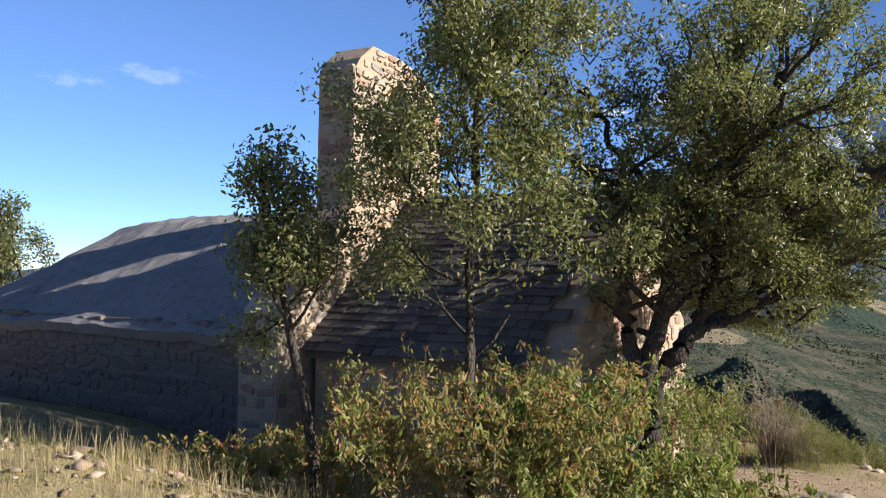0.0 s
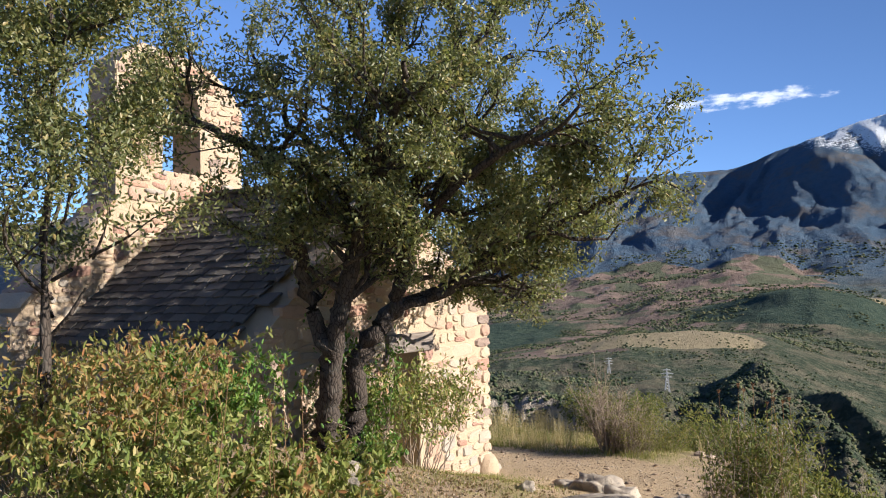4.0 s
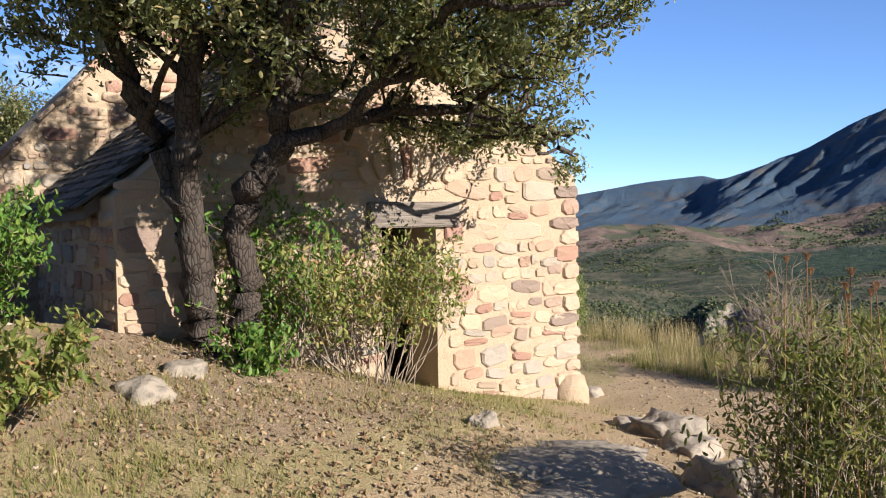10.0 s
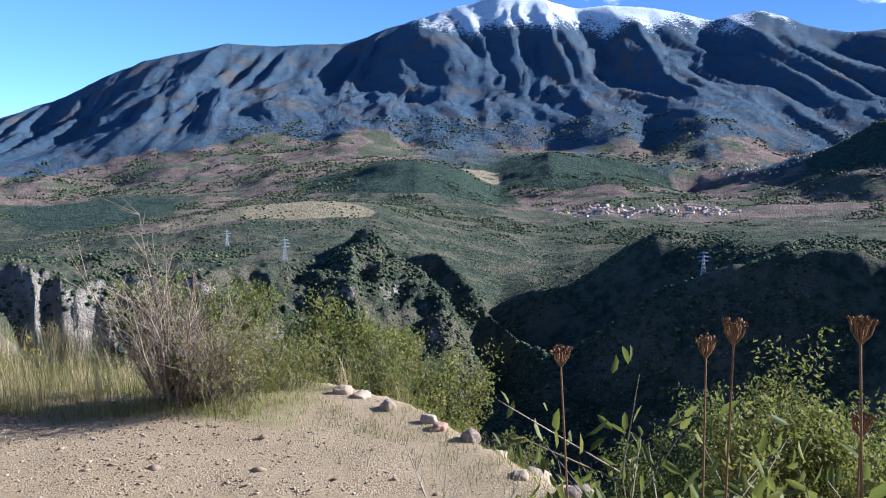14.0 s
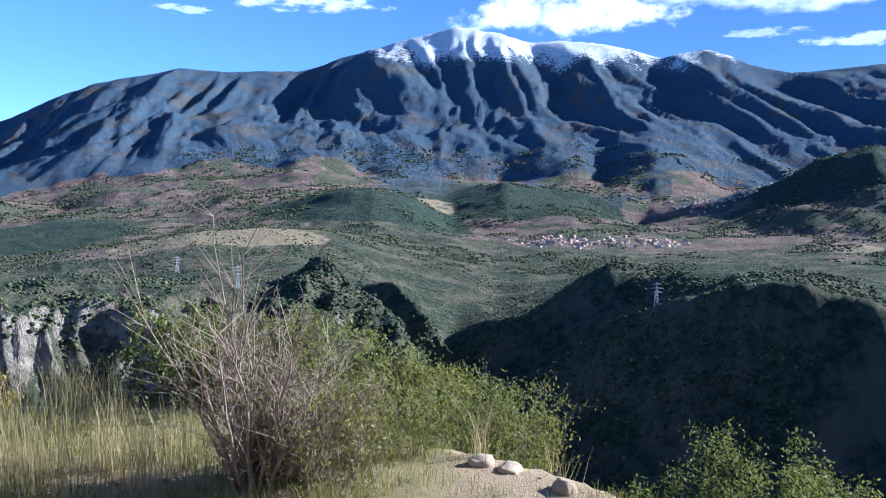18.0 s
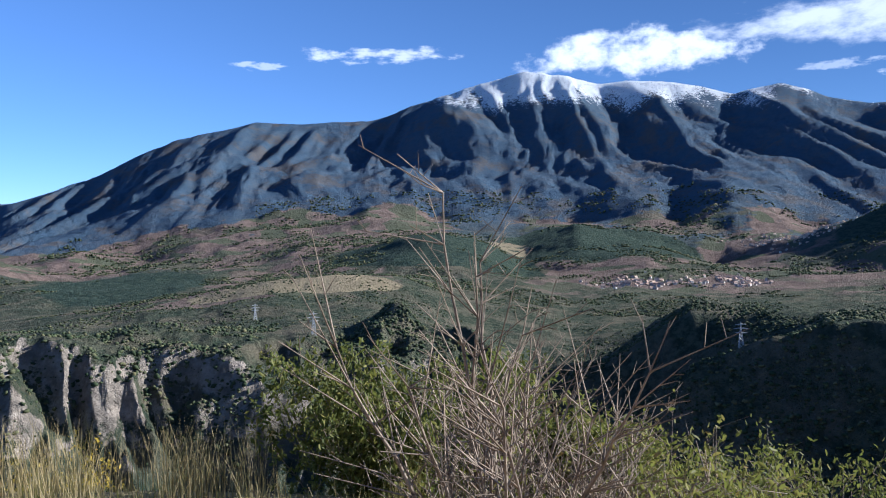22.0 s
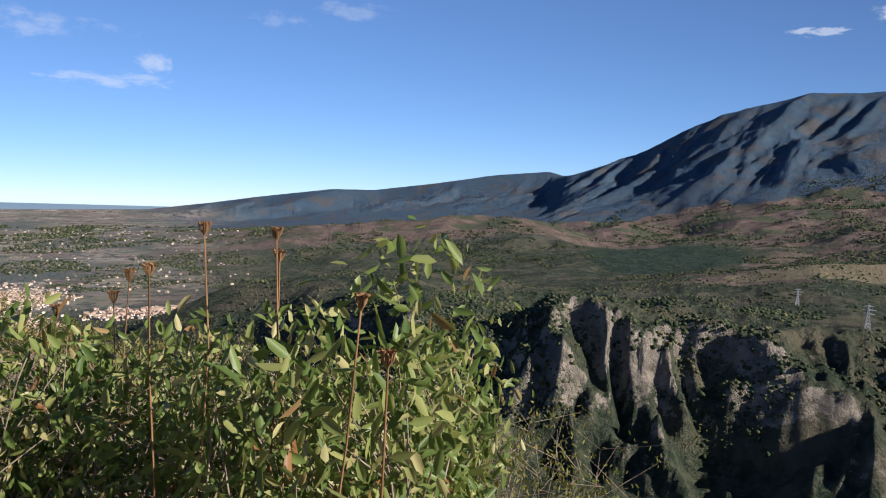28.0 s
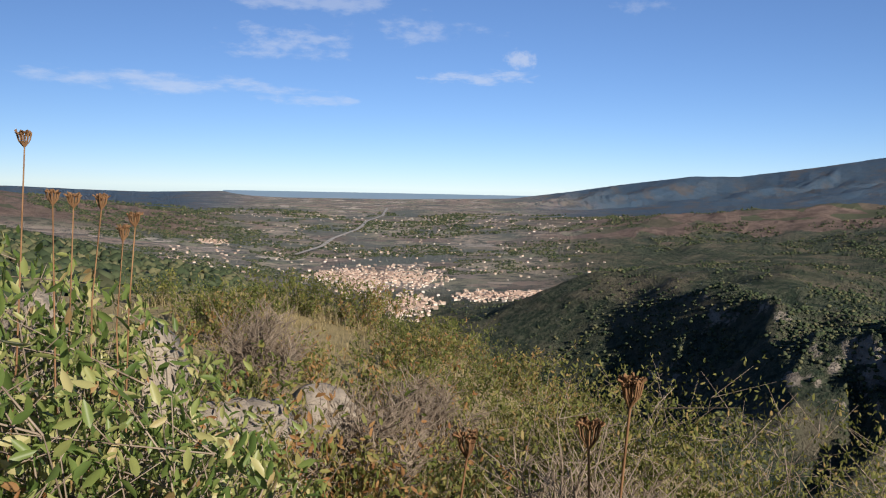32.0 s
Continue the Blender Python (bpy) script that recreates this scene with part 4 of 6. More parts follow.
# bell gable with two openings, one above the other, and its sloping shoulders
bell = [
    [(-5.66, 0.6), (-5.66, 2.55), (-5.5, 2.78), (BELL_L, 4.15), (BELL_L, 4.72), (BELL_R, 4.72), (BELL_R, 3.9), (0.3, 2.5), (0.3, -0.3)],
    [(BELL_L, 4.72), (-3.44, 4.72), (-3.42, 5.75), (-3.3, 6.02), (-3.08, 6.14), (-3.08, 6.5), (-3.8, 6.52), (-4.1, 6.28), (BELL_L, 6.1)],
    [(-3.08, 6.14), (-2.86, 6.02), (-2.74, 5.75), (-2.72, 4.72), (BELL_R, 4.72), (BELL_R, 5.85), (-2.05, 6.1), (-2.5, 6.4), (-3.08, 6.5)],
    [(-3.43, 5.40), (-2.73, 5.40), (-2.73, 5.52), (-3.43, 5.52)],
]
for outline in bell:
    part("bell_wall", prism_x(outline, BELL_X - 0.62, BELL_X), mortar_mat, chapel)

# the older nave behind
bm = bmesh.new()
ring = [(-5.75, 2.52, 0.0), (-5.2, 2.85, 0.1), (-4.0, 3.62, 0.25), (-2.9, 4.2, 0.35), (-2.2, 4.38, 0.4), (-1.4, 4.15, 0.35), (0.3, 2.6, 0.0)]
strips = []
for k in range(14):
    u = k / 13
    x = -4.1 - 7.6 * u
    drop = smooth(u, 0.72, 1.0)
    strips.append([bm.verts.new((x - 1.2 * drop * (1 - r * 2), y + (y + 2.7) * -0.12 * drop, z - (z - 2.5) * 0.97 * float(drop) * (0.4 + r) - 0.09 * float(fbm(np.array([u * 9 + y]), np.array([y * 2]), 3, 4)[0]))) for y, z, r in ring])
for s, t in zip(strips, strips[1:]):
    for i in range(len(ring) - 1):
        bm.faces.new((s[i], s[i + 1], t[i + 1], t[i]))
bmesh.ops.subdivide_edges(bm, edges=bm.edges[:], cuts=3, use_grid_fill=True)
for v in bm.verts:
    v.co.z += 0.05 * (noise.noise(v.co * 2.1) + 0.6 * noise.noise(v.co * 6))
bmesh.ops.recalc_face_normals(bm, faces=bm.faces)
bmesh.ops.solidify(bm, geom=bm.faces[:], thickness=0.16)
part("nave_roof", bm, roof_render_mat, chapel, "grey mortared roof of the older nave, slumped at its end")
part("nave_wall", box(-12.2, -4.1, -5.6, -5.1, 0.6, 2.5), old_wall_mat, chapel)
part("nave_wall", box(-12.2, -4.1, -0.2, 0.3, -0.3, 2.5), old_wall_mat, chapel)
part("nave_wall", box(-12.7, -12.2, -5.6, 0.3, 0.0, 2.4), old_wall_mat, chapel)


# ---- plants ----
def tubes(segs, sides=5):
    """One skin over tapered segments (a, b, ra, rb)."""
    v, f = [], []
    for a, b, ra, rb in segs:
        d = (b - a)
        if d.length < 1e-5:
            continue
        q = d.to_track_quat("Z", "Y")
        n = len(v)
        for p, r in ((a, ra), (b, rb)):
            for k in range(sides):
                w = 2 * math.pi * k / sides
                v.append(tuple(p + q @ Vector((math.cos(w) * r, math.sin(w) * r, 0))))
        f += [(n + k, n + (k + 1) % sides, n + sides + (k + 1) % sides, n + sides + k) for k in range(sides)]
    return v, f


def chain(points, radii, sides=5):
    """One unbroken tube through points."""
    v, f = [], []
    for i, (p, r) in enumerate(zip(points, radii)):
        d = points[min(i + 1, len(points) - 1)] - points[max(i - 1, 0)]
        q = d.to_track_quat("Z", "Y")
        for k in range(sides):
            w = 2 * math.pi * k / sides
            v.append(tuple(p + q @ Vector((math.cos(w) * r, math.sin(w) * r, 0))))
        if i:
            n = (i - 1) * sides
            f += [(n + k, n + (k + 1) % sides, n + sides + (k + 1) % sides, n + sides + k) for k in range(sides)]
    return v, f


def grow(rng, start, aim, length, radius, depth, segs, tips, spread=0.75, kink=0.22, up=0.1, kids=(2, 4), shrink=0.72):
    """A limb that bends on its way and forks into thinner ones."""
    p, d = start.copy(), aim.normalized()
    n = 4 if depth > 1 else 3
    r = radius
    for k in range(n):
        d = (d + Vector((rng.gauss(0, kink), rng.gauss(0, kink), rng.gauss(0, kink) + up))).normalized()
        q = p + d * (length / n)
        r2 = radius * (1 - 0.45 * (k + 1) / n)
        segs.append((p, q, r, r2))
        p, r = q, r2
        if depth <= 1:
            tips.append((p.copy(), d.copy()))
        if depth > 0 and k > 0:
            for _ in range(rng.randint(*kids) if k == n - 1 else rng.randint(0, 2)):
                side = Vector((rng.gauss(0, 1), rng.gauss(0, 1), rng.gauss(0, 0.6))).normalized()
                grow(rng, p, d + side * spread, length * shrink * rng.uniform(0.75, 1.1), max(r * 0.62, 0.004), depth - 1, segs, tips, spread, kink, up, kids, shrink)


def leaves(rng, centres, count, radius, size, slim=0.42, droop=0.0, round_leaf=False):
    """Many small folded leaves about the centres, as one mesh's arrays."""
    c = np.asarray([tuple(p) for p in centres])
    pick = rng.integers(0, len(c), count)
    off = rng.normal(size=(count, 3))
    off *= (radius * rng.random(count) ** 0.5 / np.linalg.norm(off, axis=1))[:, None]
    p = c[pick] + off
    a = rng.normal(size=(count, 3))
    a[:, 2] += 0.3 - droop
    a /= np.linalg.norm(a, axis=1)[:, None]
    b = np.cross(a, rng.normal(size=(count, 3)))
    b /= np.linalg.norm(b, axis=1)[:, None] + 1e-9
    n = np.cross(a, b)
    s = (size * rng.uniform(0.65, 1.3, count))[:, None]
    if round_leaf:
        ring = ((-0.5, 0.0, 0.0), (-0.2, 0.46, 0.07), (0.2, 0.40, 0.07), (0.5, 0.0, -0.03), (0.2, -0.40, 0.07), (-0.2, -0.46, 0.07))
        fan = ((0, 1, 2), (0, 2, 3), (0, 3, 4), (0, 4, 5))
    else:
        ring = ((-0.5, 0.0, 0.0), (0.0, 0.5, 0.08), (0.5, 0.0, 0.0), (0.0, -0.5, 0.08))
        fan = ((0, 1, 2), (0, 2, 3))
    v = np.stack([p + a * s * u + b * s * slim * w + n * s * h for u, w, h in ring], 1).reshape(-1, 3)
    k = (np.arange(count) * len(ring))[:, None]
    f = np.concatenate([k + np.array([t]) for t in fan])
    return v, f


def tree(name, at, trunk, stems, label, seed, leaf_mat, count, size, puff=0.28, depth=3, category="tree", spread=0.75, up=0.06, kids=(2, 3), group="", twigs=True, part_names=("trunk", "crown"), wood=None, shrink=0.72, kink=0.2, keep=None, round_leaf=False):
    """A thing of trunk and crown. stems: (from, towards, length, radius)."""
    rng, nrng = random.Random(seed), np.random.default_rng(seed)
    ob = tagged(new(name), label, category, group)
    ob.location = at
    segs, tips = [], []
    body_v, body_f = [], []
    for a, b, ra, rb in trunk:
        a, b = Vector(a), Vector(b)
        line = [a.lerp(b, k / 6) + (Vector((rng.gauss(0, 0.03), rng.gauss(0, 0.03), 0)) if 0 < k < 6 else Vector()) for k in range(7)]
        tv, tf = chain(line, [(ra + (rb - ra) * k / 6) * rng.uniform(0.93, 1.08) for k in range(7)], 9)
        body_f += [tuple(i + len(body_v) for i in q) for q in tf]
        body_v += tv
    for a, d, length, r in stems:
        grow(rng, Vector(a), Vector(d), length, r, depth, segs, tips, spread, kink, up, kids, shrink)
    if keep:
        tips = [t for t in tips if keep(t[0] + Vector(at))]
        segs = [g for g in segs if g[3] > 0.03 or keep(g[1] + Vector(at))]
    v, f = tubes(segs, 6)
    f = body_f + [tuple(i + len(body_v) for i in q) for q in f]
    v = body_v + v
    part(part_names[0], mesh_of(part_names[0], v, f, wood or bark_mat, True), None, ob)
    if count:
        lv, lf = leaves(nrng, [t for t, _ in tips], count, puff, size, round_leaf=round_leaf)
        part(part_names[1], quick_mesh(part_names[1], lv, lf, leaf_mat), None, ob)
    return ob


def bush(name, at, wide, tall, count, size, leaf_mat, label, seed, stems=26, category="bush", group="", slim=0.4, lean=0.35, gap=0.5, keep=None):
    """A shrub: many stems from one root, leaves along them."""
    rng, nrng = random.Random(seed), np.random.default_rng(seed)
    ob = tagged(new(name), label, category, group)
    ob.location = at
    segs, tips = [], []
    for _ in range(stems):
        w, s = rng.uniform(0, 6.283), rng.uniform(0.05, 1.0) ** 0.7
        p = Vector((math.cos(w) * s * wide * 0.35, math.sin(w) * s * wide * 0.35, -0.05))
        d = Vector((math.cos(w) * s * wide * lean, math.sin(w) * s * wide * lean, tall * rng.uniform(0.65, 1.05)))
        n = 5
        r = 0.0055 * max(tall, 0.6)
        for k in range(n):
            q = p + d / n + Vector((rng.gauss(0, 0.04), rng.gauss(0, 0.04), 0)) * tall
            segs.append((p, q, r * (1 - k / n * 0.8), r * (1 - (k + 1) / n * 0.8)))
            p = q
            if (k + 1) / n > gap * rng.uniform(0.5, 1.1):
                tips.append(p.copy())
                for _ in range(2):
                    e = p + Vector((rng.gauss(0, 0.13), rng.gauss(0, 0.13), rng.uniform(0.02, 0.2))) * max(tall, 0.5)
                    segs.append((p, e, r * 0.35, r * 0.15))
                    tips += [e, p.lerp(e, 0.5)]
    if keep:
        tips = [t for t in tips if keep(t + ob.location)]
        segs = [g for g in segs if keep(g[1] + ob.location) and keep(g[0] + ob.location)]
    v, f = tubes(segs, 4)
    part("stem_tangle", mesh_of("stem_tangle", v, f, twig_mat, True), None, ob)["kind"] = "stuff"
    lv, lf = leaves(nrng, tips, count, 0.075 * max(tall, 0.6), size, slim, -0.75, round_leaf=True)
    part("foliage", quick_mesh("foliage", lv, lf, leaf_mat), None, ob)
    return ob


def spot(x, y, dz=0.0):
    return Vector((x, y, ground_z(x, y) + dz))


def rock(name, at, size, seed, label, mat=None, turn=0.0, group="", rough=0.35, category="rock"):
    """A weathered boulder, half sunk in the ground."""
    bm = bmesh.new()
    bmesh.ops.create_icosphere(bm, subdivisions=3, radius=1.0)
    o = Vector((seed * 7.3, seed * 3.1, seed * 1.7))
    for v in bm.verts:
        d = v.co.normalized()
        k = 1 + rough * noise.noise(d * 1.3 + o) + rough * 0.5 * noise.noise(d * 3.1 + o) + rough * 0.25 * noise.noise(d * 7 + o)
        d = Vector([math.copysign(abs(c) ** 0.75, c) for c in d])
        v.co = Vector((d.x * size[0] / 2, d.y * size[1] / 2, d.z * size[2])) * k
    me = bpy.data.meshes.new(name)
    bm.to_mesh(me)
    bm.free()
    me.materials.append(mat or rock_mat)
    me.polygons.foreach_set("use_smooth", [True] * len(me.polygons))
    ob = tagged(new(name, me), label, category, group)
    ob.matrix_world = Matrix.Translation(at) @ pose(0, 0, 0, 0, 0, turn)
    return ob


def umbel(head, seed, label="dried brown umbel on a thin stalk beside the path", size=0.05):
    """A dead flower stalk: a bent stem, rays spreading from its top, a seed knot on each ray."""
    rng = random.Random(seed)
    head = Vector(head)
    foot = spot(head.x + rng.uniform(-0.12, 0.12), head.y + rng.uniform(-0.12, 0.12))
    ob = tagged(new("dried_umbel"), label, "flower stalk", "dried umbels")
    ob.location = foot
    top = head - foot
    line = [top * (k / 6) + (Vector((rng.gauss(0, 0.008), rng.gauss(0, 0.008), 0)) if k < 6 else Vector()) for k in range(7)]
    v, f = chain(line, [0.0036 - 0.0003 * k for k in range(7)])
    part("stalk", mesh_of("stalk", v, f, umbel_mat, True), None, ob)
    rays, knots = [], []
    for k in range(17):
        w, s = 2.4 * k, 0.25 + 0.75 * rng.random() ** 0.6
        tip = top + Vector((math.cos(w) * s * 0.48, math.sin(w) * s * 0.48, rng.uniform(0.75, 1.0))) * size
        mid = top.lerp(tip, 0.55) + Vector((math.cos(w), math.sin(w), -0.1)) * size * 0.12 * s
        rays += [(top, mid, 0.0014, 0.0012), (mid, tip, 0.0012, 0.0016)]
        for j in range(3):
            e = tip + Vector((rng.gauss(0, 0.12), rng.gauss(0, 0.12), rng.uniform(0.05, 0.22))) * size
            rays.append((tip, e, 0.0012, 0.0022))
    v, f = tubes(rays, 4)
    part("head", mesh_of("head", v, f, umbel_mat, True), None, ob)
    return ob


# ---- trees ----
B = spot(0.5, -4.45, -0.1)
G = ground_z(0.5, -4.45)
OAK_WOOD = (
    ((0.42, -4.52, G - 0.15, 0.165), (0.45, -4.55, 1.5, 0.125), (0.62, -4.67, 2.1, 0.115)),
    ((0.62, -4.67, 2.08, 0.09), (0.54, -4.86, 2.7, 0.078), (0.6, -5.1, 3.3, 0.068), (0.68, -5.38, 3.95, 0.055), (0.3, -5.6, 4.35, 0.042), (-0.15, -5.85, 4.6, 0.03)),
    ((0.62, -4.67, 2.08, 0.1), (0.88, -4.76, 2.9, 0.088), (1.1, -4.78, 3.6, 0.075), (1.2, -4.79, 4.25, 0.06), (1.3, -4.8, 5.1, 0.04)),
    ((1.1, -4.78, 3.6, 0.055), (1.6, -5.15, 4.2, 0.045), (2.1, -5.4, 4.8, 0.03)),
    ((0.6, -4.22, G - 0.15, 0.145), (0.61, -4.25, 1.6, 0.118), (0.7, -4.33, 2.17, 0.108), (0.95, -4.27, 2.5, 0.1), (1.12, -4.12, 2.75, 0.092)),
    ((1.12, -4.12, 2.72, 0.085), (1.3, -4.2, 3.4, 0.078), (1.36, -4.22, 3.95, 0.068), (1.6, -4.1, 4.8, 0.05), (1.9, -3.9, 5.4, 0.035)),
    ((1.12, -4.12, 2.72, 0.055), (1.5, -3.85, 2.85, 0.048), (1.95, -3.75, 3.2, 0.042), (2.6, -3.6, 3.5, 0.034), (3.4, -3.55, 3.85, 0.022)),
    ((1.12, -4.12, 2.75, 0.058), (1.33, -3.3, 3.0, 0.048), (1.4, -2.4, 3.05, 0.038), (1.35, -1.75, 2.8, 0.024)),
    ((1.3, -4.2, 3.4, 0.058), (2.1, -4.5, 3.95, 0.046), (2.9, -4.6, 4.3, 0.03)),
    ((1.1, -4.78, 3.6, 0.045), (0.55, -5.0, 4.5, 0.035), (0.15, -5.2, 5.2, 0.025)),
    ((1.36, -4.22, 3.95, 0.05), (1.2, -3.3, 4.5, 0.04), (1.1, -2.5, 4.9, 0.028)),
    ((1.33, -3.3, 3.0, 0.036), (1.7, -2.75, 3.0, 0.028), (1.9, -2.35, 2.85, 0.02)),
    ((1.8, -3.75, 3.1, 0.036), (2.1, -3.3, 3.2, 0.028), (2.4, -2.95, 3.2, 0.02)),
)
oak_trunk, oak_stems = [], []
lr = random.Random(21)
for limb in OAK_WOOD:
    nodes = [(Vector(q[:3]) - B, q[3]) for q in limb]
    oak_trunk += [(tuple(a), tuple(b), ra, rb) for (a, ra), (b, rb) in zip(nodes, nodes[1:])]
    if limb[-1][3] > 0.08:
        continue
    for k, ((a, ra), (b, rb)) in enumerate(zip(nodes, nodes[1:])):
        ahead = (b - a).normalized()
        if b.z + B.z < 2.75:
            continue
        for j in range(3 if limb[-1][0] < 0.3 else 5 if k < len(nodes) - 2 else 7):
            way = ahead * lr.uniform(0.2, 0.9) + Vector((lr.gauss(0, 0.75), lr.gauss(0, 0.75), lr.gauss(0.1, 0.45)))
            oak_stems.append((tuple(a.lerp(b, lr.uniform(0.35, 1.0))), tuple(way), lr.uniform(0.5, 0.85), 0.02 + rb * 0.25))


def oak_room(p):
    """Where the oak's crown has leaves: above its skirt, clear of the path, with gaps between the sprays."""
    if p.z < (2.45 if p.y > -2.0 else 2.72) + 0.45 * min(max(p.x - 1.9, 0.0), 3.0) + 0.35 * max(-4.9 - p.y, 0.0) or (p.x < 0.9 and p.z < 2.9):
        return False
    if (p.y > -3.2 and p.z < 3.5 and p.x + 0.98 * p.y > 0.10) or p.y < -6.5 or p.x > 4.3 or p.y > -1.15:
        return False
    return noise.noise(p * 1.6) > -0.17


oak = tree("oak_tree", B, oak_trunk, oak_stems, "evergreen oak with dark forked stems and a broad leafy crown", 11, oak_leaf_mat, 112000, 0.05, 0.12, 2, up=0.05, kids=(2, 3), spread=0.8, round_leaf=True, keep=oak_room)


def leader_tree(at, top, lean, first, wide, label, seed, count, size):
    """A young oak with one slim leading stem and short side boughs all the way up."""
    rng = random.Random(seed)
    line = [Vector((lean[0] * u, lean[1] * u, -0.1 + (top + 0.1) * u)) for u in (0, 0.25, 0.5, 0.75, 1.0)]
    trunk = [(tuple(line[0]), tuple(line[-1]), 0.055, 0.014)]
    boughs = []
    n = 20
    for k in range(n):
        u = first + (0.97 - first) * k / (n - 1)
        w = 2.4 * k + rng.uniform(-0.3, 0.3)
        reach = wide * (1.0 - 0.55 * max(0, u - 0.6) / 0.4) * rng.uniform(0.7, 1.1)
        boughs.append(((lean[0] * u, lean[1] * u, top * u), (math.cos(w), math.sin(w), 0.55), reach * 0.62, 0.018))
    tree("young_oak", at, trunk, boughs, label, seed, oak_leaf_mat, count, size, 0.22, 2, group="young oaks", up=0.1, shrink=0.6, round_leaf=True, keep=lambda p: noise.noise(p * 2.1) > -0.24)


leader_tree(spot(0.08, -7.4), 5.4 - ground_z(0.08, -7.4), (0.0, -0.08), 0.3, 1.5, "young evergreen oak with a slim trunk and yellowing leaves", 5, 34000, 0.048)
leader_tree(spot(-1.0, -7.98), 4.1 - ground_z(-1.0, -7.98), (-0.4, -0.3), 0.5, 0.6, "slender leaning oak sapling with a pale bare stem", 8, 6500, 0.052)
for k, (x, y, h, n) in enumerate(((-15.6, -1.2, 4.3, 14000), (-16.4, -3.6, 4.8, 14000), (-18.5, -2.2, 4.4, 12000))):
    tree("far_oak", spot(x, y), [((0, 0, -0.2), (0.1, 0, h * 0.35), 0.12, 0.09)],
         [((0.1, 0, h * 0.33), (math.cos(w), math.sin(w), 0.8), h * 0.36, 0.06) for w in (0.3, 1.9, 3.4, 5.0)] + [((0.1, 0, h * 0.35), (0, 0, 1), h * 0.4, 0.07)],
         "round-crowned evergreen oak beyond the chapel", 31 + k, oak_leaf_mat, n, 0.11, 0.34, 2, group="oaks beyond the chapel", up=0.12)
for k, (x, y, top, wide) in enumerate(((1.3, 9.0, -0.1, 1.2), (0.4, 9.6, -0.3, 1.1), (2.6, 9.4, -0.9, 1.1), (12.3, 23.0, -5.6, 2.6), (15.5, 21.5, -6.0, 2.6), (9.4, 24.0, -7.4, 2.4), (7.6, 4.9, -0.15, 1.2), (8.8, 6.0, -0.7, 1.2))):
    big = 2.2 if y > 15 else 1.0
    g = spot(x, y)
    h = max(top - g.z, 1.2)
    tree("slope_oak", g, [((0, 0, -0.2), (0, 0, h * 0.25), 0.09, 0.07)],
         [((0, 0, h * 0.2), (math.cos(w) * wide * 0.6, math.sin(w) * wide * 0.6, h * 0.4), h * 0.33, 0.05) for w in (0.4, 1.7, 2.9, 4.1, 5.4)] + [((0, 0, h * 0.25), (0.1, 0, 1), h * 0.36, 0.05)],
         "bushy evergreen oak on the slope below the path", 51 + k, box_leaf_mat if k % 2 else olive_leaf_mat, 16000, 0.075 * big, 0.27 * big, 2, group="oaks on the slope", up=0.15)

# ---- bushes ----
bush("laurel_bush", spot(0.25, -7.5), 1.9, 1.1, 8500, 0.062, rust_leaf_mat, "tall leafy bush with rusty dried flower heads", 1, 60, group="bushes before the chapel")
bush("laurel_bush", spot(1.4, -7.55), 1.4, 0.8, 6000, 0.06, bush_leaf_mat, "dense green bush with reddish tips", 2, 46, group="bushes before the chapel")
bush("laurel_bush", spot(-1.3, -7.4), 1.3, 0.55, 2600, 0.07, rust_leaf_mat, "rusty thicket before the chapel wall", 3, 44, group="bushes before the chapel")
bush("laurel_bush", spot(0.35, -6.3), 1.1, 0.95, 6500, 0.06, bright_leaf_mat, "fresh green bush beside the oak", 4, 34, group="bushes before the chapel")
bush("laurel_bush", spot(1.75, -6.35), 1.0, 0.6, 2600, 0.07, bush_leaf_mat, "low sparse bush with narrow leaves in dry grass", 5, 30, group="bushes before the chapel")
bush("laurel_bush", spot(-2.3, -7.9), 1.0, 0.4, 1200, 0.07, rust_leaf_mat, "rusty thicket before the chapel wall", 6, 30, group="bushes before the chapel")
bush("laurel_bush", spot(2.7, -7.7), 1.0, 0.62, 2600, 0.06, rust_leaf_mat, "low rusty bush at the edge of the grass", 16, 28, group="bushes before the chapel")
bush("door_bush", spot(0.62, -3.12), 1.15, 1.2, 4800, 0.055, bush_leaf_mat, "leafy shrub with bare lower stems before the doorway", 7, 44, lean=0.5, gap=0.62)
bush("climbing_shrub", spot(0.4, -3.95), 0.7, 1.35, 2400, 0.06, bright_leaf_mat, "green shrub climbing beside the oak trunk", 8, 22, gap=0.25)
bush("nettle_clump", spot(0.95, -4.3), 0.45, 0.35, 700, 0.07, bright_leaf_mat, "small bright green weed at the oak's foot", 9, 14, category="plant", gap=0.1)
bush("path_bush", spot(4.5, -2.75), 0.75, 1.2, 6500, 0.05, box_leaf_mat, "narrow-leaved bush with reddish stems at the path's edge", 10, 60, slim=0.34, lean=0.3, gap=0.2)
bush("path_bush", spot(5.3, -1.5), 1.0, 0.55, 3500, 0.06, box_leaf_mat, "low grey-green bush behind the path's edge", 11, 30, gap=0.2)
bush("edge_bush", spot(1.3, 2.95), 1.0, 0.80, 2600, 0.034, olive_leaf_mat, "low twiggy bush with small green leaves at the brink", 12, 60, group="bushes on the brink", gap=0.3)
bush("edge_bush", spot(1.75, 3.5), 0.9, 0.55, 2600, 0.034, olive_leaf_mat, "low twiggy bush with small rusty leaves at the brink", 112, 44, group="bushes on the brink", gap=0.3)
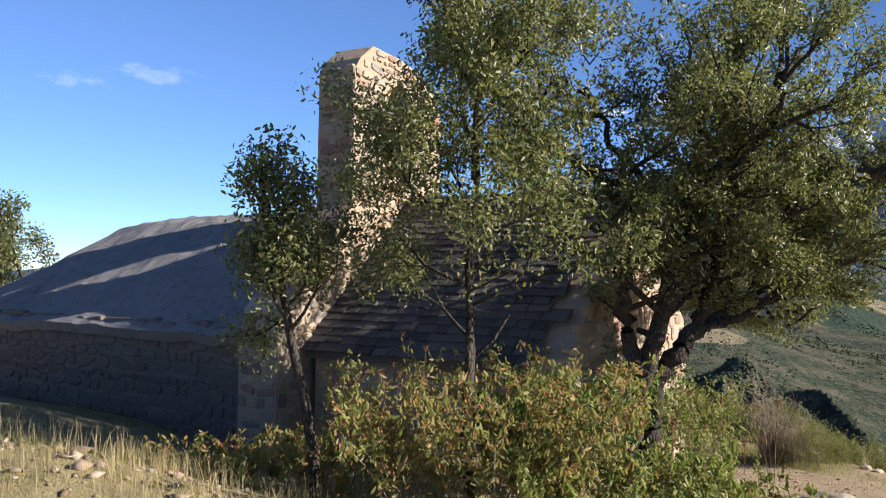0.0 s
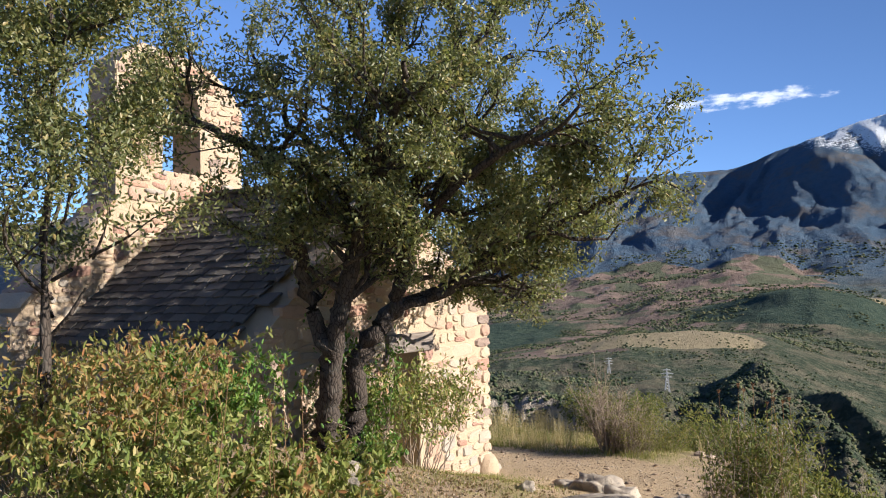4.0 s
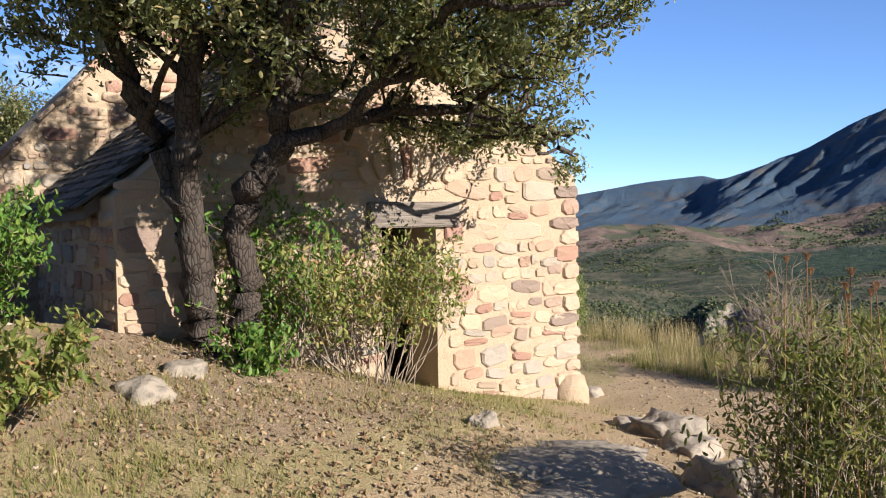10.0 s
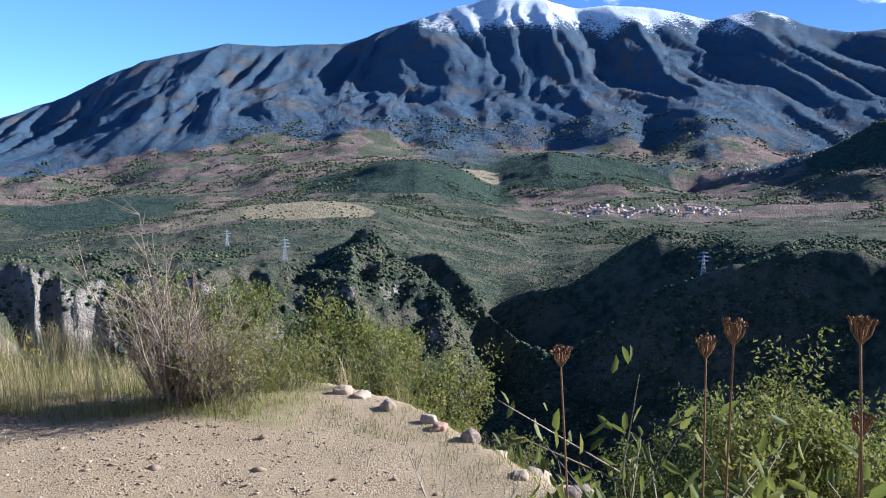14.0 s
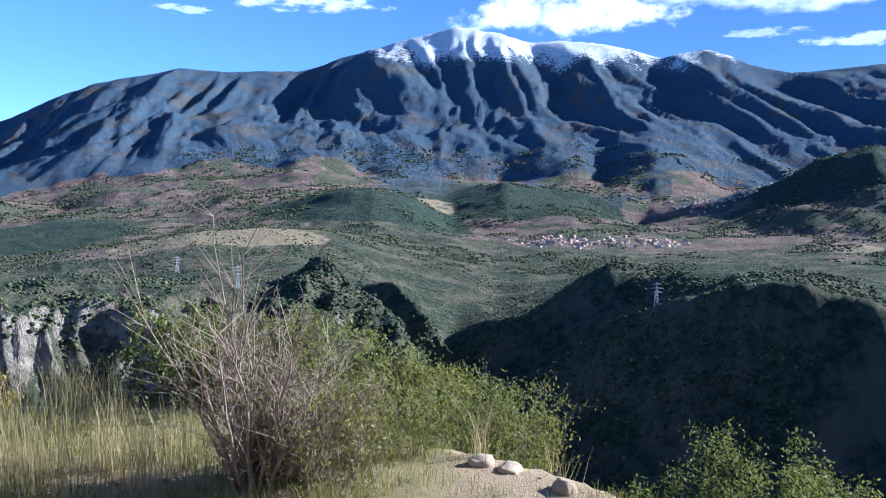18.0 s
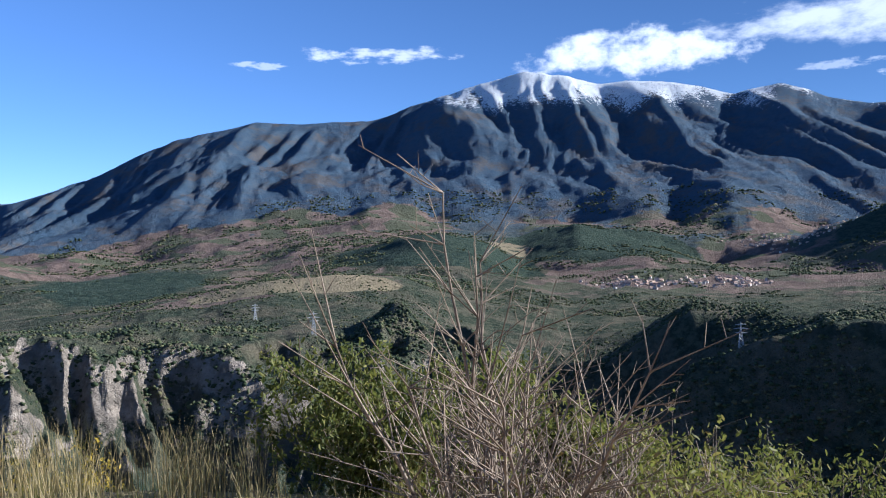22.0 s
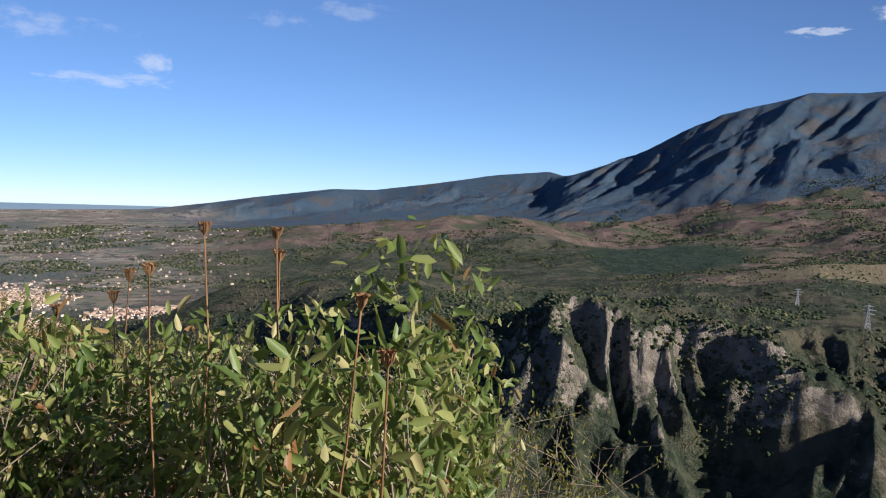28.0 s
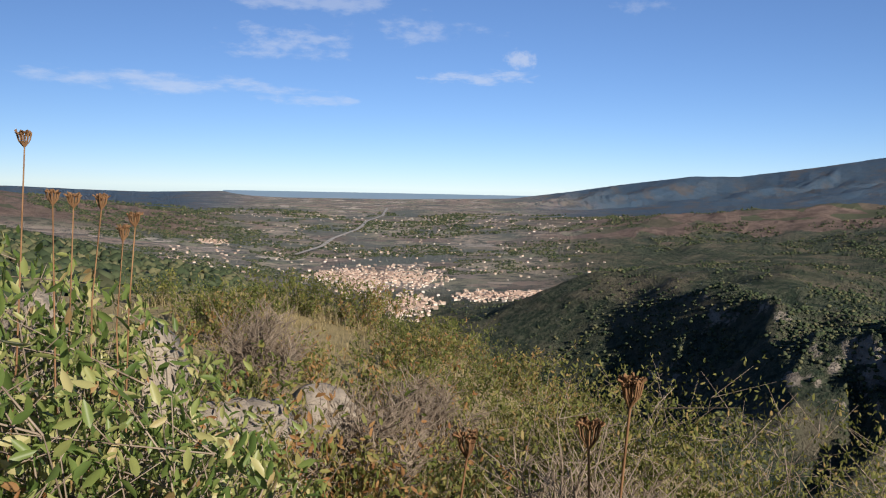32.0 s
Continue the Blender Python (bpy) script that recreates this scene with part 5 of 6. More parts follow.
bush("edge_bush", spot(2.5, 4.5), 1.0, 0.15 - ground_z(2.5, 4.5), 7000, 0.04, box_leaf_mat, "rounded box bush at the brink", 13, 60, group="bushes on the brink", gap=0.2)
bush("edge_bush", spot(0.05, 5.5), 1.5, 0.62 - ground_z(0.05, 5.5), 15000, 0.05, box_leaf_mat, "dense dark green rounded bush below the brink", 113, 70, group="bushes on the brink", gap=0.2)
bush("edge_bush", spot(3.9, 4.1), 1.0, 0.4, 3000, 0.034, box_leaf_mat, "rounded box bush at the brink", 14, 40, group="bushes on the brink", gap=0.2)
def clear_way(p):
    """True beside the narrow path, which runs from (-3.2, 3.2) to (-5.2, 4.0)."""
    return abs((p.x + 3.44) * 0.32 + (p.y - 3.37) * 0.947) > 0.34 or p.x < -5.5




def low_ahead(p):
    """Clear of the path's end, where the bush leans in below eye height."""
    far = math.hypot(p.x + 4.95, p.y - 3.89)
    return far > 0.28 and p.z < 1.34 - 0.42 * far


def beside_end(p):
    """Low where the path looks over it, tall only in the wedge beside the path."""
    far = math.hypot(p.x + 4.43, p.y - 3.68)
    return p.x + 4.43 > -0.42 * (p.y - 3.68) or (p.z < 1.38 - 0.34 * far and low_ahead(p))


bush("laurel_bush", Vector((-4.85, 4.6, -0.14)), 1.5, 1.3, 12500, 0.05, laurel_mat, "big glossy green bush with upright shoots beside the narrow path", 17, 120, group="bushes on the brink", slim=0.36, gap=0.2, keep=lambda p: clear_way(p) and p.z < 1.3 and p.x + 3.97 < -0.58 * (p.y - 3.53) and beside_end(p))
bush("laurel_bush", Vector((-5.6, 4.0, -0.14)), 1.0, 1.2, 7000, 0.05, laurel_mat, "glossy green bush leaning over the narrow path", 27, 80, group="bushes on the brink", slim=0.36, gap=0.25, keep=lambda p: low_ahead(p) and (clear_way(p) or p.x < -5.3))
bush("laurel_bush", Vector((-7.1, 3.75, -0.1)), 1.4, 1.25, 13000, 0.045, laurel_mat, "glossy bush with rusty stalks on the hillside", 18, 110, group="bushes on the brink", slim=0.36, gap=0.12, keep=lambda p: p.x < -6.2 and p.z < 1.2 - 0.95 * max(p.y - 3.7, 0))
bush("laurel_bush", Vector((-8.2, 4.1, -0.2)), 1.2, 0.7, 3500, 0.045, rust_leaf_mat, "rusty bush on the hillside", 19, 50, group="bushes on the brink", slim=0.36, gap=0.15)
bush("laurel_bush", spot(-6.1, 3.2), 0.9, 0.6, 3000, 0.05, laurel_mat, "low glossy bush at the path's inner side", 26, 30, group="bushes on the brink", slim=0.36, gap=0.1)
for k, (x, y, w, h) in enumerate(((-7.1, 7.7, 1.6, 1.75), (-6.5, 8.0, 1.3, 1.3), (-8.7, 7.1, 1.6, 1.55), (-7.9, 7.6, 1.5, 1.75), (-9.4, 6.7, 1.4, 1.1))):
    bush("broom_bush", spot(x, y), w, h, 9000, 0.036, olive_leaf_mat, "dense grey-green broom bush on the slope below the path", 40 + k, 50, group="broom bushes", gap=0.15)
bush("yellow_bush", spot(-3.7, 7.4), 0.7, 1.1, 1500, 0.045, yellow_leaf_mat, "small shrub with bright yellow autumn leaves", 24, 16, gap=0.3)
bush("yellow_bush", spot(-4.9, 4.15), 0.6, 0.25, 900, 0.026, yellow_leaf_mat, "low tuft of yellow leaves in the grass", 25, 16, gap=0.1)


def bare_shrub(at, label, seed, tall, stems, mat):
    """A leafless thorny shrub: upright stems with short side twigs."""
    rng = random.Random(seed)
    ob = tagged(new("bare_shrub"), label, "shrub")
    ob.location = at
    segs, twigs = [], []
    for _ in range(stems):
        w, s = rng.uniform(0, 6.283), rng.random()
        p = Vector((math.cos(w), math.sin(w), 0)) * 0.18 * s
        d = Vector((math.cos(w) * s * 0.5, math.sin(w) * s * 0.5, 1)).normalized()
        h = tall * rng.uniform(0.45, 1.0) * (1.1 - 0.4 * s)
        n = 9
        for k in range(n):
            d = (d + Vector((rng.gauss(0, 0.11), rng.gauss(0, 0.11), 0.04))).normalized()
            q = p + d * h / n
            r = 0.0098 * tall ** 0.8 * (1 - k / n * 0.85)
            segs.append((p, q, r, r * 0.88))
            p = q
            for _ in range(3):
                e = (d * 0.7 + Vector((rng.gauss(0, 0.6), rng.gauss(0, 0.6), rng.gauss(0.1, 0.3)))).normalized() * rng.uniform(0.06, 0.3) * min(tall, 1.5)
                twigs.append((p, p + e, 0.004, 0.0016))
                for _ in range(2):
                    g = (e.normalized() + Vector((rng.gauss(0, 0.7), rng.gauss(0, 0.7), rng.gauss(0, 0.5)))).normalized() * rng.uniform(0.03, 0.1)
                    m = p + e * rng.uniform(0.4, 1.0)
                    twigs.append((m, m + g, 0.002, 0.001))
    for nm, some in (("stem_tangle", segs), ("twig_tangle", twigs)):
        v, f = tubes(some, 5 if nm == "stem_tangle" else 3)
        part(nm, mesh_of(nm, v, f, mat, True), None, ob)["kind"] = "stuff"
    return ob


bare_shrub(spot(0.88, 2.95), "leafless thorny shrub with grey-brown twigs at the brink", 3, 1.75, 26, twig_mat)
bare_shrub(spot(1.15, 3.05), "low thorny shrub with grey-brown twigs at the brink", 4, 0.95, 34, twig_mat)
bare_shrub(spot(-7.3, 5.3), "dead grey tangled shrub on the hillside", 5, 0.75, 60, twig_mat)
bare_shrub(spot(-7.9, 6.1), "dead grey tangled shrub on the hillside", 6, 0.7, 60, twig_mat)
for k in range(64):
    rr = random.Random(300 + k)
    x, y = rr.uniform(-15.5, -7.6), rr.uniform(4.2, 9.5)
    w = rr.uniform(0.5, 1.1)
    bush("hillside_shrub", spot(x, y), w, w * rr.uniform(0.4, 0.6), int(1500 * w), 0.04, (box_leaf_mat, rust_leaf_mat, box_leaf_mat)[k % 3], ("low rounded evergreen shrub on the hillside", "low rusty shrub on the hillside", "low rounded evergreen shrub on the hillside")[k % 3], 300 + k, 20, group="shrubs on the hillside", gap=0.2)
for k, (x, y) in enumerate(((-8.6, 4.9), (-9.6, 5.6), (-7.0, 6.0), (-10.5, 4.7), (-6.3, 5.4))):
    bare_shrub(spot(x, y), "dead grey tangled shrub on the hillside", 70 + k, 0.6, 60, twig_mat)
bare_shrub(spot(3.9, -1.9), "thin bare stalks behind the path bush", 7, 0.9, 12, twig_mat)

HEADS_A = ((4.34, -2.98, 1.90), (4.49, -3.06, 1.92), (4.64, -2.95, 1.85), (4.67, -3.06, 1.79), (4.81, -3.07, 1.80), (4.10, -2.73, 1.80), (4.35, -2.78, 1.83), (4.58, -2.87, 1.72), (4.74, -2.97, 1.76))
HEADS_B = ((-4.93, 4.23, 1.30), (-4.89, 4.38, 1.29), (-4.92, 4.41, 1.24), (-5.03, 4.16, 1.21), (-4.30, 4.17, 1.13), (-4.41, 4.21, 1.20), (-7.14, 3.65, 1.47), (-7.14, 3.71, 1.33), (-7.25, 3.75, 1.32), (-7.15, 3.82, 1.32), (-7.25, 3.90, 1.27), (-7.15, 3.87, 1.24), (-5.78, 4.47, 1.12), (-5.84, 4.45, 1.05), (-5.99, 4.34, 1.00))
for k, h in enumerate(HEADS_A + HEADS_B):
    umbel(h, 100 + k, size=0.025 if 9 <= k < 15 else 0.036)
rng = random.Random(77)
for k in range(26):
    x, y = rng.uniform(-1.2, 2.4), rng.uniform(-7.9, -6.7)
    umbel((x, y, ground_z(x, y) + rng.uniform(0.95, 1.3)), 200 + k, "rusty dried umbel rising from the bush", 0.045)

# ---- rocks ----
rock("stone_slab", spot(2.8, -3.2, 0.0), (1.0, 1.5, 0.07), 1, "broad flat limestone slab flush with the path", turn=-40)
rock("stone_slab", spot(3.35, -3.7, -0.02), (0.8, 1.0, 0.05), 21, "broad flat limestone slab flush with the path", turn=40)
for k, (x, y, a, b, c) in enumerate(((2.15, -1.15, 0.6, 0.42, 0.19), (1.75, -1.1, 0.45, 0.3, 0.09), (2.6, -1.4, 0.45, 0.35, 0.13), (3.05, -1.85, 0.3, 0.25, 0.1), (3.45, -2.2, 0.45, 0.36, 0.2), (3.75, -2.1, 0.32, 0.25, 0.12), (2.1, -3.1, 0.22, 0.14, 0.08))):
    rock("boulder", spot(x, y), (a, b, c), 30 + k, "pitted pale limestone outcrop beside the path", turn=k * 47, group="outcrops", rough=0.6)
for k, (x, y, a, c) in enumerate(((2.42, 3.3, 0.24, 0.09), (2.62, 3.2, 0.26, 0.07), (2.94, 2.8, 0.22, 0.1), (3.35, 2.4, 0.2, 0.1), (3.45, 2.2, 0.2, 0.07), (3.71, 1.95, 0.22, 0.11), (3.95, 1.8, 0.16, 0.07), (4.23, 1.5, 0.3, 0.12), (4.4, 1.15, 0.26, 0.1), (4.45, 0.8, 0.34, 0.13), (4.1, 1.1, 0.18, 0.06), (4.7, 0.5, 0.22, 0.1))):
    rock("edge_stone", spot(x, y), (a * 0.75, a * 0.6, c * 0.7), 60 + k, "loose stone lining the path's edge", stone_mat, turn=k * 63, group="stones along the path")
rock("boulder", spot(1.35, -5.24), (0.36, 0.26, 0.11), 81, "grey stone in the dry grass", turn=20)
rock("boulder", spot(0.95, -4.85), (0.3, 0.24, 0.1), 82, "grey stone at the oak's foot", turn=70)
rock("boulder", spot(-0.15, 0.35), (0.3, 0.24, 0.1), 83, "pale stone at the chapel's corner", turn=10)
rock("boulder", spot(-0.1, -0.12, 0.02), (0.52, 0.5, 0.3), 84, "rounded pale corner stone of the chapel wall", mortar_mat, 5, rough=0.15)
for k, (x, y, a, c) in enumerate(((-7.95, 3.98, 0.36, 0.84), (-8.4, 3.55, 0.42, 1.02), (-8.6, 4.35, 0.6, 0.55), (-9.3, 3.1, 0.9, 0.9), (-9.8, 5.0, 0.5, 0.3))):
    rock("boulder", spot(x, y), (a, a * 0.8, c), 90 + k, "white limestone boulder among the bushes", turn=k * 50, group="boulders on the hillside")


# ---- masonry ----
def stone_meshes(n, mat):
    """Rubble stones of about one metre: uneven outlines, a broad rough face towards -y, worn edges."""
    out = []
    for s in range(n):
        rng = random.Random(s * 17 + 3)
        ring = []
        for sx, sz in ((1, 1), (-1, 1), (-1, -1), (1, -1)):
            cut, high = rng.uniform(0.06, 0.3), rng.uniform(0.08, 0.34)
            two = [(sx * 0.5, sz * (0.5 - high)), (sx * (0.5 - cut), sz * 0.5)]
            ring += two if sx * sz > 0 else two[::-1]
        ring.insert(2, (rng.uniform(-0.15, 0.15), 0.5))
        ring.insert(7, (rng.uniform(-0.15, 0.15), -0.5))
        ring = [(x * rng.uniform(0.95, 1.02), z * rng.uniform(0.9, 1.03)) for x, z in ring]
        k = len(ring)
        v = [(x, 0.5, z) for x, z in ring] + [(x, -0.36 + rng.uniform(-0.06, 0.05), z) for x, z in ring]
        v += [(x * 0.9, -0.47 + rng.uniform(-0.08, 0.05), z * 0.86) for x, z in ring] + [(rng.uniform(-0.1, 0.1), -0.5 + rng.uniform(-0.05, 0.05), rng.uniform(-0.1, 0.1))]
        f = []
        for i in range(k):
            j = (i + 1) % k
            f += [(i, j, k + j, k + i), (k + i, k + j, 2 * k + j, 2 * k + i), (2 * k + i, 2 * k + j, 3 * k)]
        me = mesh_of("stone", v, f, mat)
        bm = bmesh.new()
        bm.from_mesh(me)
        bmesh.ops.recalc_face_normals(bm, faces=bm.faces)
        bmesh.ops.triangulate(bm, faces=bm.faces)
        bm.to_mesh(me)
        bm.free()
        out.append(me)
    return out


STONES = stone_meshes(20, stone_mat)
OLD_STONES = stone_meshes(8, old_wall_mat)


def courses(rng, u0, u1, v0, v1, keep, big=1.0):
    """Rough courses of stones over a wall: middle, width and height of each."""
    v = v0
    while v < v1:
        h = rng.choice((0.08, 0.11, 0.14, 0.17, 0.2)) * rng.uniform(0.9, 1.1) * big
        u = u0 + rng.uniform(0, 0.05)
        while u < u1 - 0.06:
            w = min(h * rng.choice((0.9, 1.2, 1.5, 1.8, 2.1, 2.5)) * rng.uniform(0.9, 1.1), u1 - u)
            split = h > 0.15 * big and rng.random() < 0.3
            for low, tall in (((0, 0.48), (0.52, 0.48)) if split else ((0, 1.0),)):
                hh = h * tall * rng.uniform(0.9, 1.08)
                z = v + h * (low + tall / 2) + rng.gauss(0, 0.016)
                if keep(u + w / 2, z, w, hh):
                    yield u + w / 2, z, w * rng.uniform(0.86, 1.02), hh * rng.uniform(0.8, 1.0)
            u += w + rng.uniform(0.006, 0.026)
        v += h + rng.uniform(0.006, 0.02)


def lay(places, parent, most, facing, seed, name="stone", pieces=None):
    """Stones set proud of a wall: the first as parts, the rest as one."""
    rng = random.Random(seed)
    rest = []
    for k, (u, v, w, h) in enumerate(places):
        d = rng.uniform(0.09, 0.14)
        out = rng.uniform(-0.004, 0.008) - 0.34 * d
        m = facing(u, v, out) @ pose(0, 0, 0, rng.gauss(0, 2.5), rng.gauss(0, 5.5), rng.gauss(0, 2.5)) @ Matrix.Diagonal((w, d, h, 1))
        if k < most:
            ob = new(name, rng.choice(pieces or STONES))
            ob.parent = parent
            ob.matrix_parent_inverse = Matrix.Identity(4)
            ob.matrix_basis = m
        else:
            rest.append((rng.choice(pieces or STONES), m))
    if rest:
        vs, fs, n = [], [], 0
        for me, m in rest:
            co = np.empty(len(me.vertices) * 3, np.float32)
            me.vertices.foreach_get("co", co)
            co = co.reshape(-1, 3) @ np.array(m.to_3x3()).T + np.array(m.translation)
            vs.append(co)
            fs.append(np.array([p.vertices[:] for p in me.polygons]) + n)
            n += len(co)
        ob = part("stonework", quick_mesh("stonework", np.concatenate(vs), np.concatenate(fs), old_wall_mat if pieces else stone_isle_mat), None, parent)
        ob["kind"] = "stuff"


def face_x(x0):
    return lambda u, v, out: Matrix.Translation((x0 + out, u, v)) @ pose(0, 0, 0, 0, 0, 90)


def face_y(y0):
    return lambda u, v, out: Matrix.Translation((u, y0 - out, v))


rng = random.Random(4)


def on_gable(u, v, w, h):
    if u + w * 0.5 > -0.16 or u - w * 0.4 < WIDE:
        return False
    if v + h * 0.3 > roof_z(u) + 0.02 or v < ground_z(0.1, u) - 0.12:
        return False
    if DOOR_L - w * 0.45 < u < DOOR_R + w * 0.45 and v < DOOR_TOP + 0.02:
        return False
    if -2.8 - w * 0.45 < u < -1.7 + w * 0.45 and DOOR_TOP - 0.04 < v < DOOR_TOP + 0.27 + h / 2:
        return False
    return not (-2.86 < u < -1.76 and 2.5 < v < 2.95)


fronts = [c for c in chapel.children if c.name.startswith("front_wall")]
spots_g = list(courses(rng, WIDE, 0.05, -0.05, 4.4, on_gable))
spots_g.sort(key=lambda p: -p[0])
lay([p for p in spots_g if p[0] > -2.3], fronts[1], 300, face_x(-0.02), 5)
lay([p for p in spots_g if p[0] <= -2.3], fronts[0], 300, face_x(-0.02), 15)
# relieving arch of uneven upright stones over the lintel
for k, (y, tall, wide, turn) in enumerate(((-2.80, 0.2, 0.11, -34), (-2.64, 0.26, 0.12, -20), (-2.46, 0.34, 0.13, -9), (-2.34, 0.36, 0.085, -1), (-2.24, 0.3, 0.1, 5), (-2.11, 0.32, 0.13, 13), (-1.96, 0.26, 0.11, 24), (-1.82, 0.18, 0.13, 38))):
    ob = new("arch_stone", STONES[k % 14])
    ob.parent = fronts[2]
    ob.matrix_basis = Matrix.Translation((-0.035, y, 2.74 - 0.55 * (y + 2.3) ** 2)) @ pose(0, 0, 0, -turn, 0, 0) @ pose(0, 0, 0, 0, 0, 90) @ Matrix.Diagonal((wide, 0.12, tall, 1))
# quoins at the free corner
z = 0.05
k = 0
while z < EAVE_R - 0.1:
    h = rng.uniform(0.13, 0.22)
    ob = new("quoin", STONES[(k * 3) % 14])
    ob.parent = fronts[1]
    w = rng.uniform(0.36, 0.5) if k % 2 else rng.uniform(0.22, 0.3)
    ob.matrix_basis = Matrix.Translation((-0.095, -w / 2 + 0.03, z + h / 2)) @ pose(0, 0, 0, 0, 0, 90) @ Matrix.Diagonal((w, 0.22, h, 1))
    z += h + 0.012
    k += 1
sides = [c for c in chapel.children if c.name.startswith("side_wall")]
lay(list(courses(rng, -3.4, -0.05, 0.9, EAVE_L, lambda u, v, w, h: v + h * 0.3 < EAVE_L - 0.06 and u + w * 0.4 < 0)), sides[0], 120, face_y(WIDE), 6)
lay(list(courses(rng, -3.3, -0.1, -0.1, EAVE_R - 0.1, lambda u, v, w, h: v + h * 0.4 < EAVE_R - 0.1)), sides[1], 0, lambda u, v, out: Matrix.Translation((u, out, v)) @ pose(0, 0, 0, 0, 0, 180), 7)
bells = [c for c in chapel.children if c.name.startswith("bell_wall")]


def inside(outline, y, z):
    odd, j = False, len(outline) - 1
    for i, (yi, zi) in enumerate(outline):
        yj, zj = outline[j]
        if (zi > z) != (zj > z) and y < (yj - yi) * (z - zi) / (zj - zi) + yi:
            odd = not odd
        j = i
    return odd


def on_bell(k):
    def keep(u, v, w, h):
        if not all(inside(bell[k], u + s * w * 0.42, v + t * h * 0.4) for s in (-1, 1) for t in (-1, 1)):
            return False
        return k > 0 or u < WIDE - 0.1 or u > 0.1 or v > roof_z(u) - 0.05
    return keep


for k in range(3):
    span = [p[0] for p in bell[k]], [p[1] for p in bell[k]]
    lay(list(courses(rng, min(span[0]), max(span[0]), min(span[1]), max(span[1]), on_bell(k), 0.95)), bells[k], 100, face_x(BELL_X + 0.002), 20 + k)
lay(list(courses(rng, BELL_X - 0.62, BELL_X, 4.2, 6.1, lambda u, v, w, h: True, 0.95)), bells[1], 60, face_y(BELL_L), 30)
lay(list(courses(rng, -12.1, -4.0, 1.0, 2.4, lambda u, v, w, h: True, 1.2)), [c for c in chapel.children if c.name.startswith("nave_wall")][0], 200, face_y(-5.6), 31, pieces=OLD_STONES)
lay(list(courses(rng, BELL_X - 0.61, BELL_X - 0.01, 1.0, 2.5, lambda u, v, w, h: True)), bells[0], 60, face_y(-5.66), 32)
# coping along the bell gable's shoulder
for k in range(7):
    u = k / 6.5
    ob = new("coping_stone", STONES[(k * 5) % 14])
    ob.parent = bells[0]
    ob.matrix_basis = Matrix.Translation((BELL_X - 0.3, -5.5 + 1.25 * u, 2.82 + 1.36 * u)) @ pose(0, 0, 0, 47, 0, 0) @ Matrix.Diagonal((0.7, 0.27, 0.10, 1))

# ---- roof slates ----
bm = bmesh.new()
bmesh.ops.create_cube(bm, size=1)
bmesh.ops.subdivide_edges(bm, edges=[e for e in bm.edges if abs((e.verts[0].co - e.verts[1].co).x) > 0.5], cuts=2)
for v in bm.verts:
    v.co.y += 0.10 * noise.noise(v.co * 3) if v.co.y < 0 else 0
slates = []
for s in range(4):
    me = bpy.data.meshes.new("slate")
    b2 = bm.copy()
    for v in b2.verts:
        if v.co.y < 0:
            v.co.y += 0.12 * noise.noise(Vector((v.co.x * 2.2 + s * 4, s, 0)))
    b2.to_mesh(me)
    b2.free()
    me.materials.append(slate_mat)
    slates.append(me)
bm.free()
run = Vector((0, APEX_Y - (WIDE - 0.16), APEX_Z - (EAVE_L - 0.1)))
length = run.length
tilt = math.degrees(math.atan2(run.z, run.y))
rng = random.Random(9)
n_rows = 23
for r in range(n_rows):
    s = (r + 0.5) / n_rows
    base = Vector((0, WIDE - 0.16, EAVE_L - 0.1)) + run * s
    x = -3.42 + rng.uniform(-0.12, 0)
    while x < -0.5:
        w = rng.uniform(0.17, 0.34)
        ob = new("slate", rng.choice(slates))
        ob.parent = roof_l
        ob.matrix_basis = Matrix.Translation((x + w / 2, base.y, base.z + 0.045)) @ pose(0, 0, 0, tilt - 7 + rng.gauss(0, 1.6), rng.gauss(0, 2.2), rng.gauss(0, 2.5)) @ Matrix.Diagonal((w - 0.008, 0.24, rng.uniform(0.018, 0.034), 1))
        x += w
for k in range(9):
    ob = new("ridge_slate", slates[k % 4])
    ob.parent = roof_l
    ob.matrix_basis = Matrix.Translation((-3.25 + k * 0.34, APEX_Y, APEX_Z + 0.03)) @ pose(0, 0, 0, 0, rng.gauss(0, 3), 90) @ Matrix.Diagonal((0.34, 0.36, 0.04, 1))


# ---- grass, pebbles and far things ----
def blades(name, spots_xy, tall, width, mat, label, seed, bend=0.35, category="grass"):
    """Thin bent blades, each three faces long, as one piece of stuff."""
    nr = np.random.default_rng(seed)
    p = np.asarray(spots_xy, float)
    n = len(p)
    z = ground_height(p[:, 0], p[:, 1]) - 0.02
    root = np.column_stack([p, z])
    w = nr.uniform(0, 6.283, n)
    lean = np.column_stack([np.cos(w), np.sin(w), np.zeros(n)])
    side = np.column_stack([-np.sin(w + nr.normal(0, 0.6, n)), np.cos(w), np.zeros(n)])
    h = tall * nr.uniform(0.45, 1.2, n)
    b = bend * nr.uniform(0.2, 1.4, n)
    rows = []
    for k, (t, s) in enumerate(((0, 1.0), (0.4, 0.85), (0.75, 0.6), (1.0, 0.12))):
        c = root + np.column_stack([np.zeros((n, 2)), h * t * (1 - 0.25 * b * t)]) + lean * (h * b * t * t)[:, None]
        rows += [c - side * width * s / 2, c + side * width * s / 2]
    v = np.stack(rows, 1).reshape(-1, 3)
    k = np.arange(n)[:, None] * 8
    f = np.concatenate([k + np.array([[a, a + 1, a + 3, a + 2]]) for a in (0, 2, 4)])
    ob = tagged(new(name, quick_mesh(name, v, f, mat)), label, category, kind="stuff")
    return ob


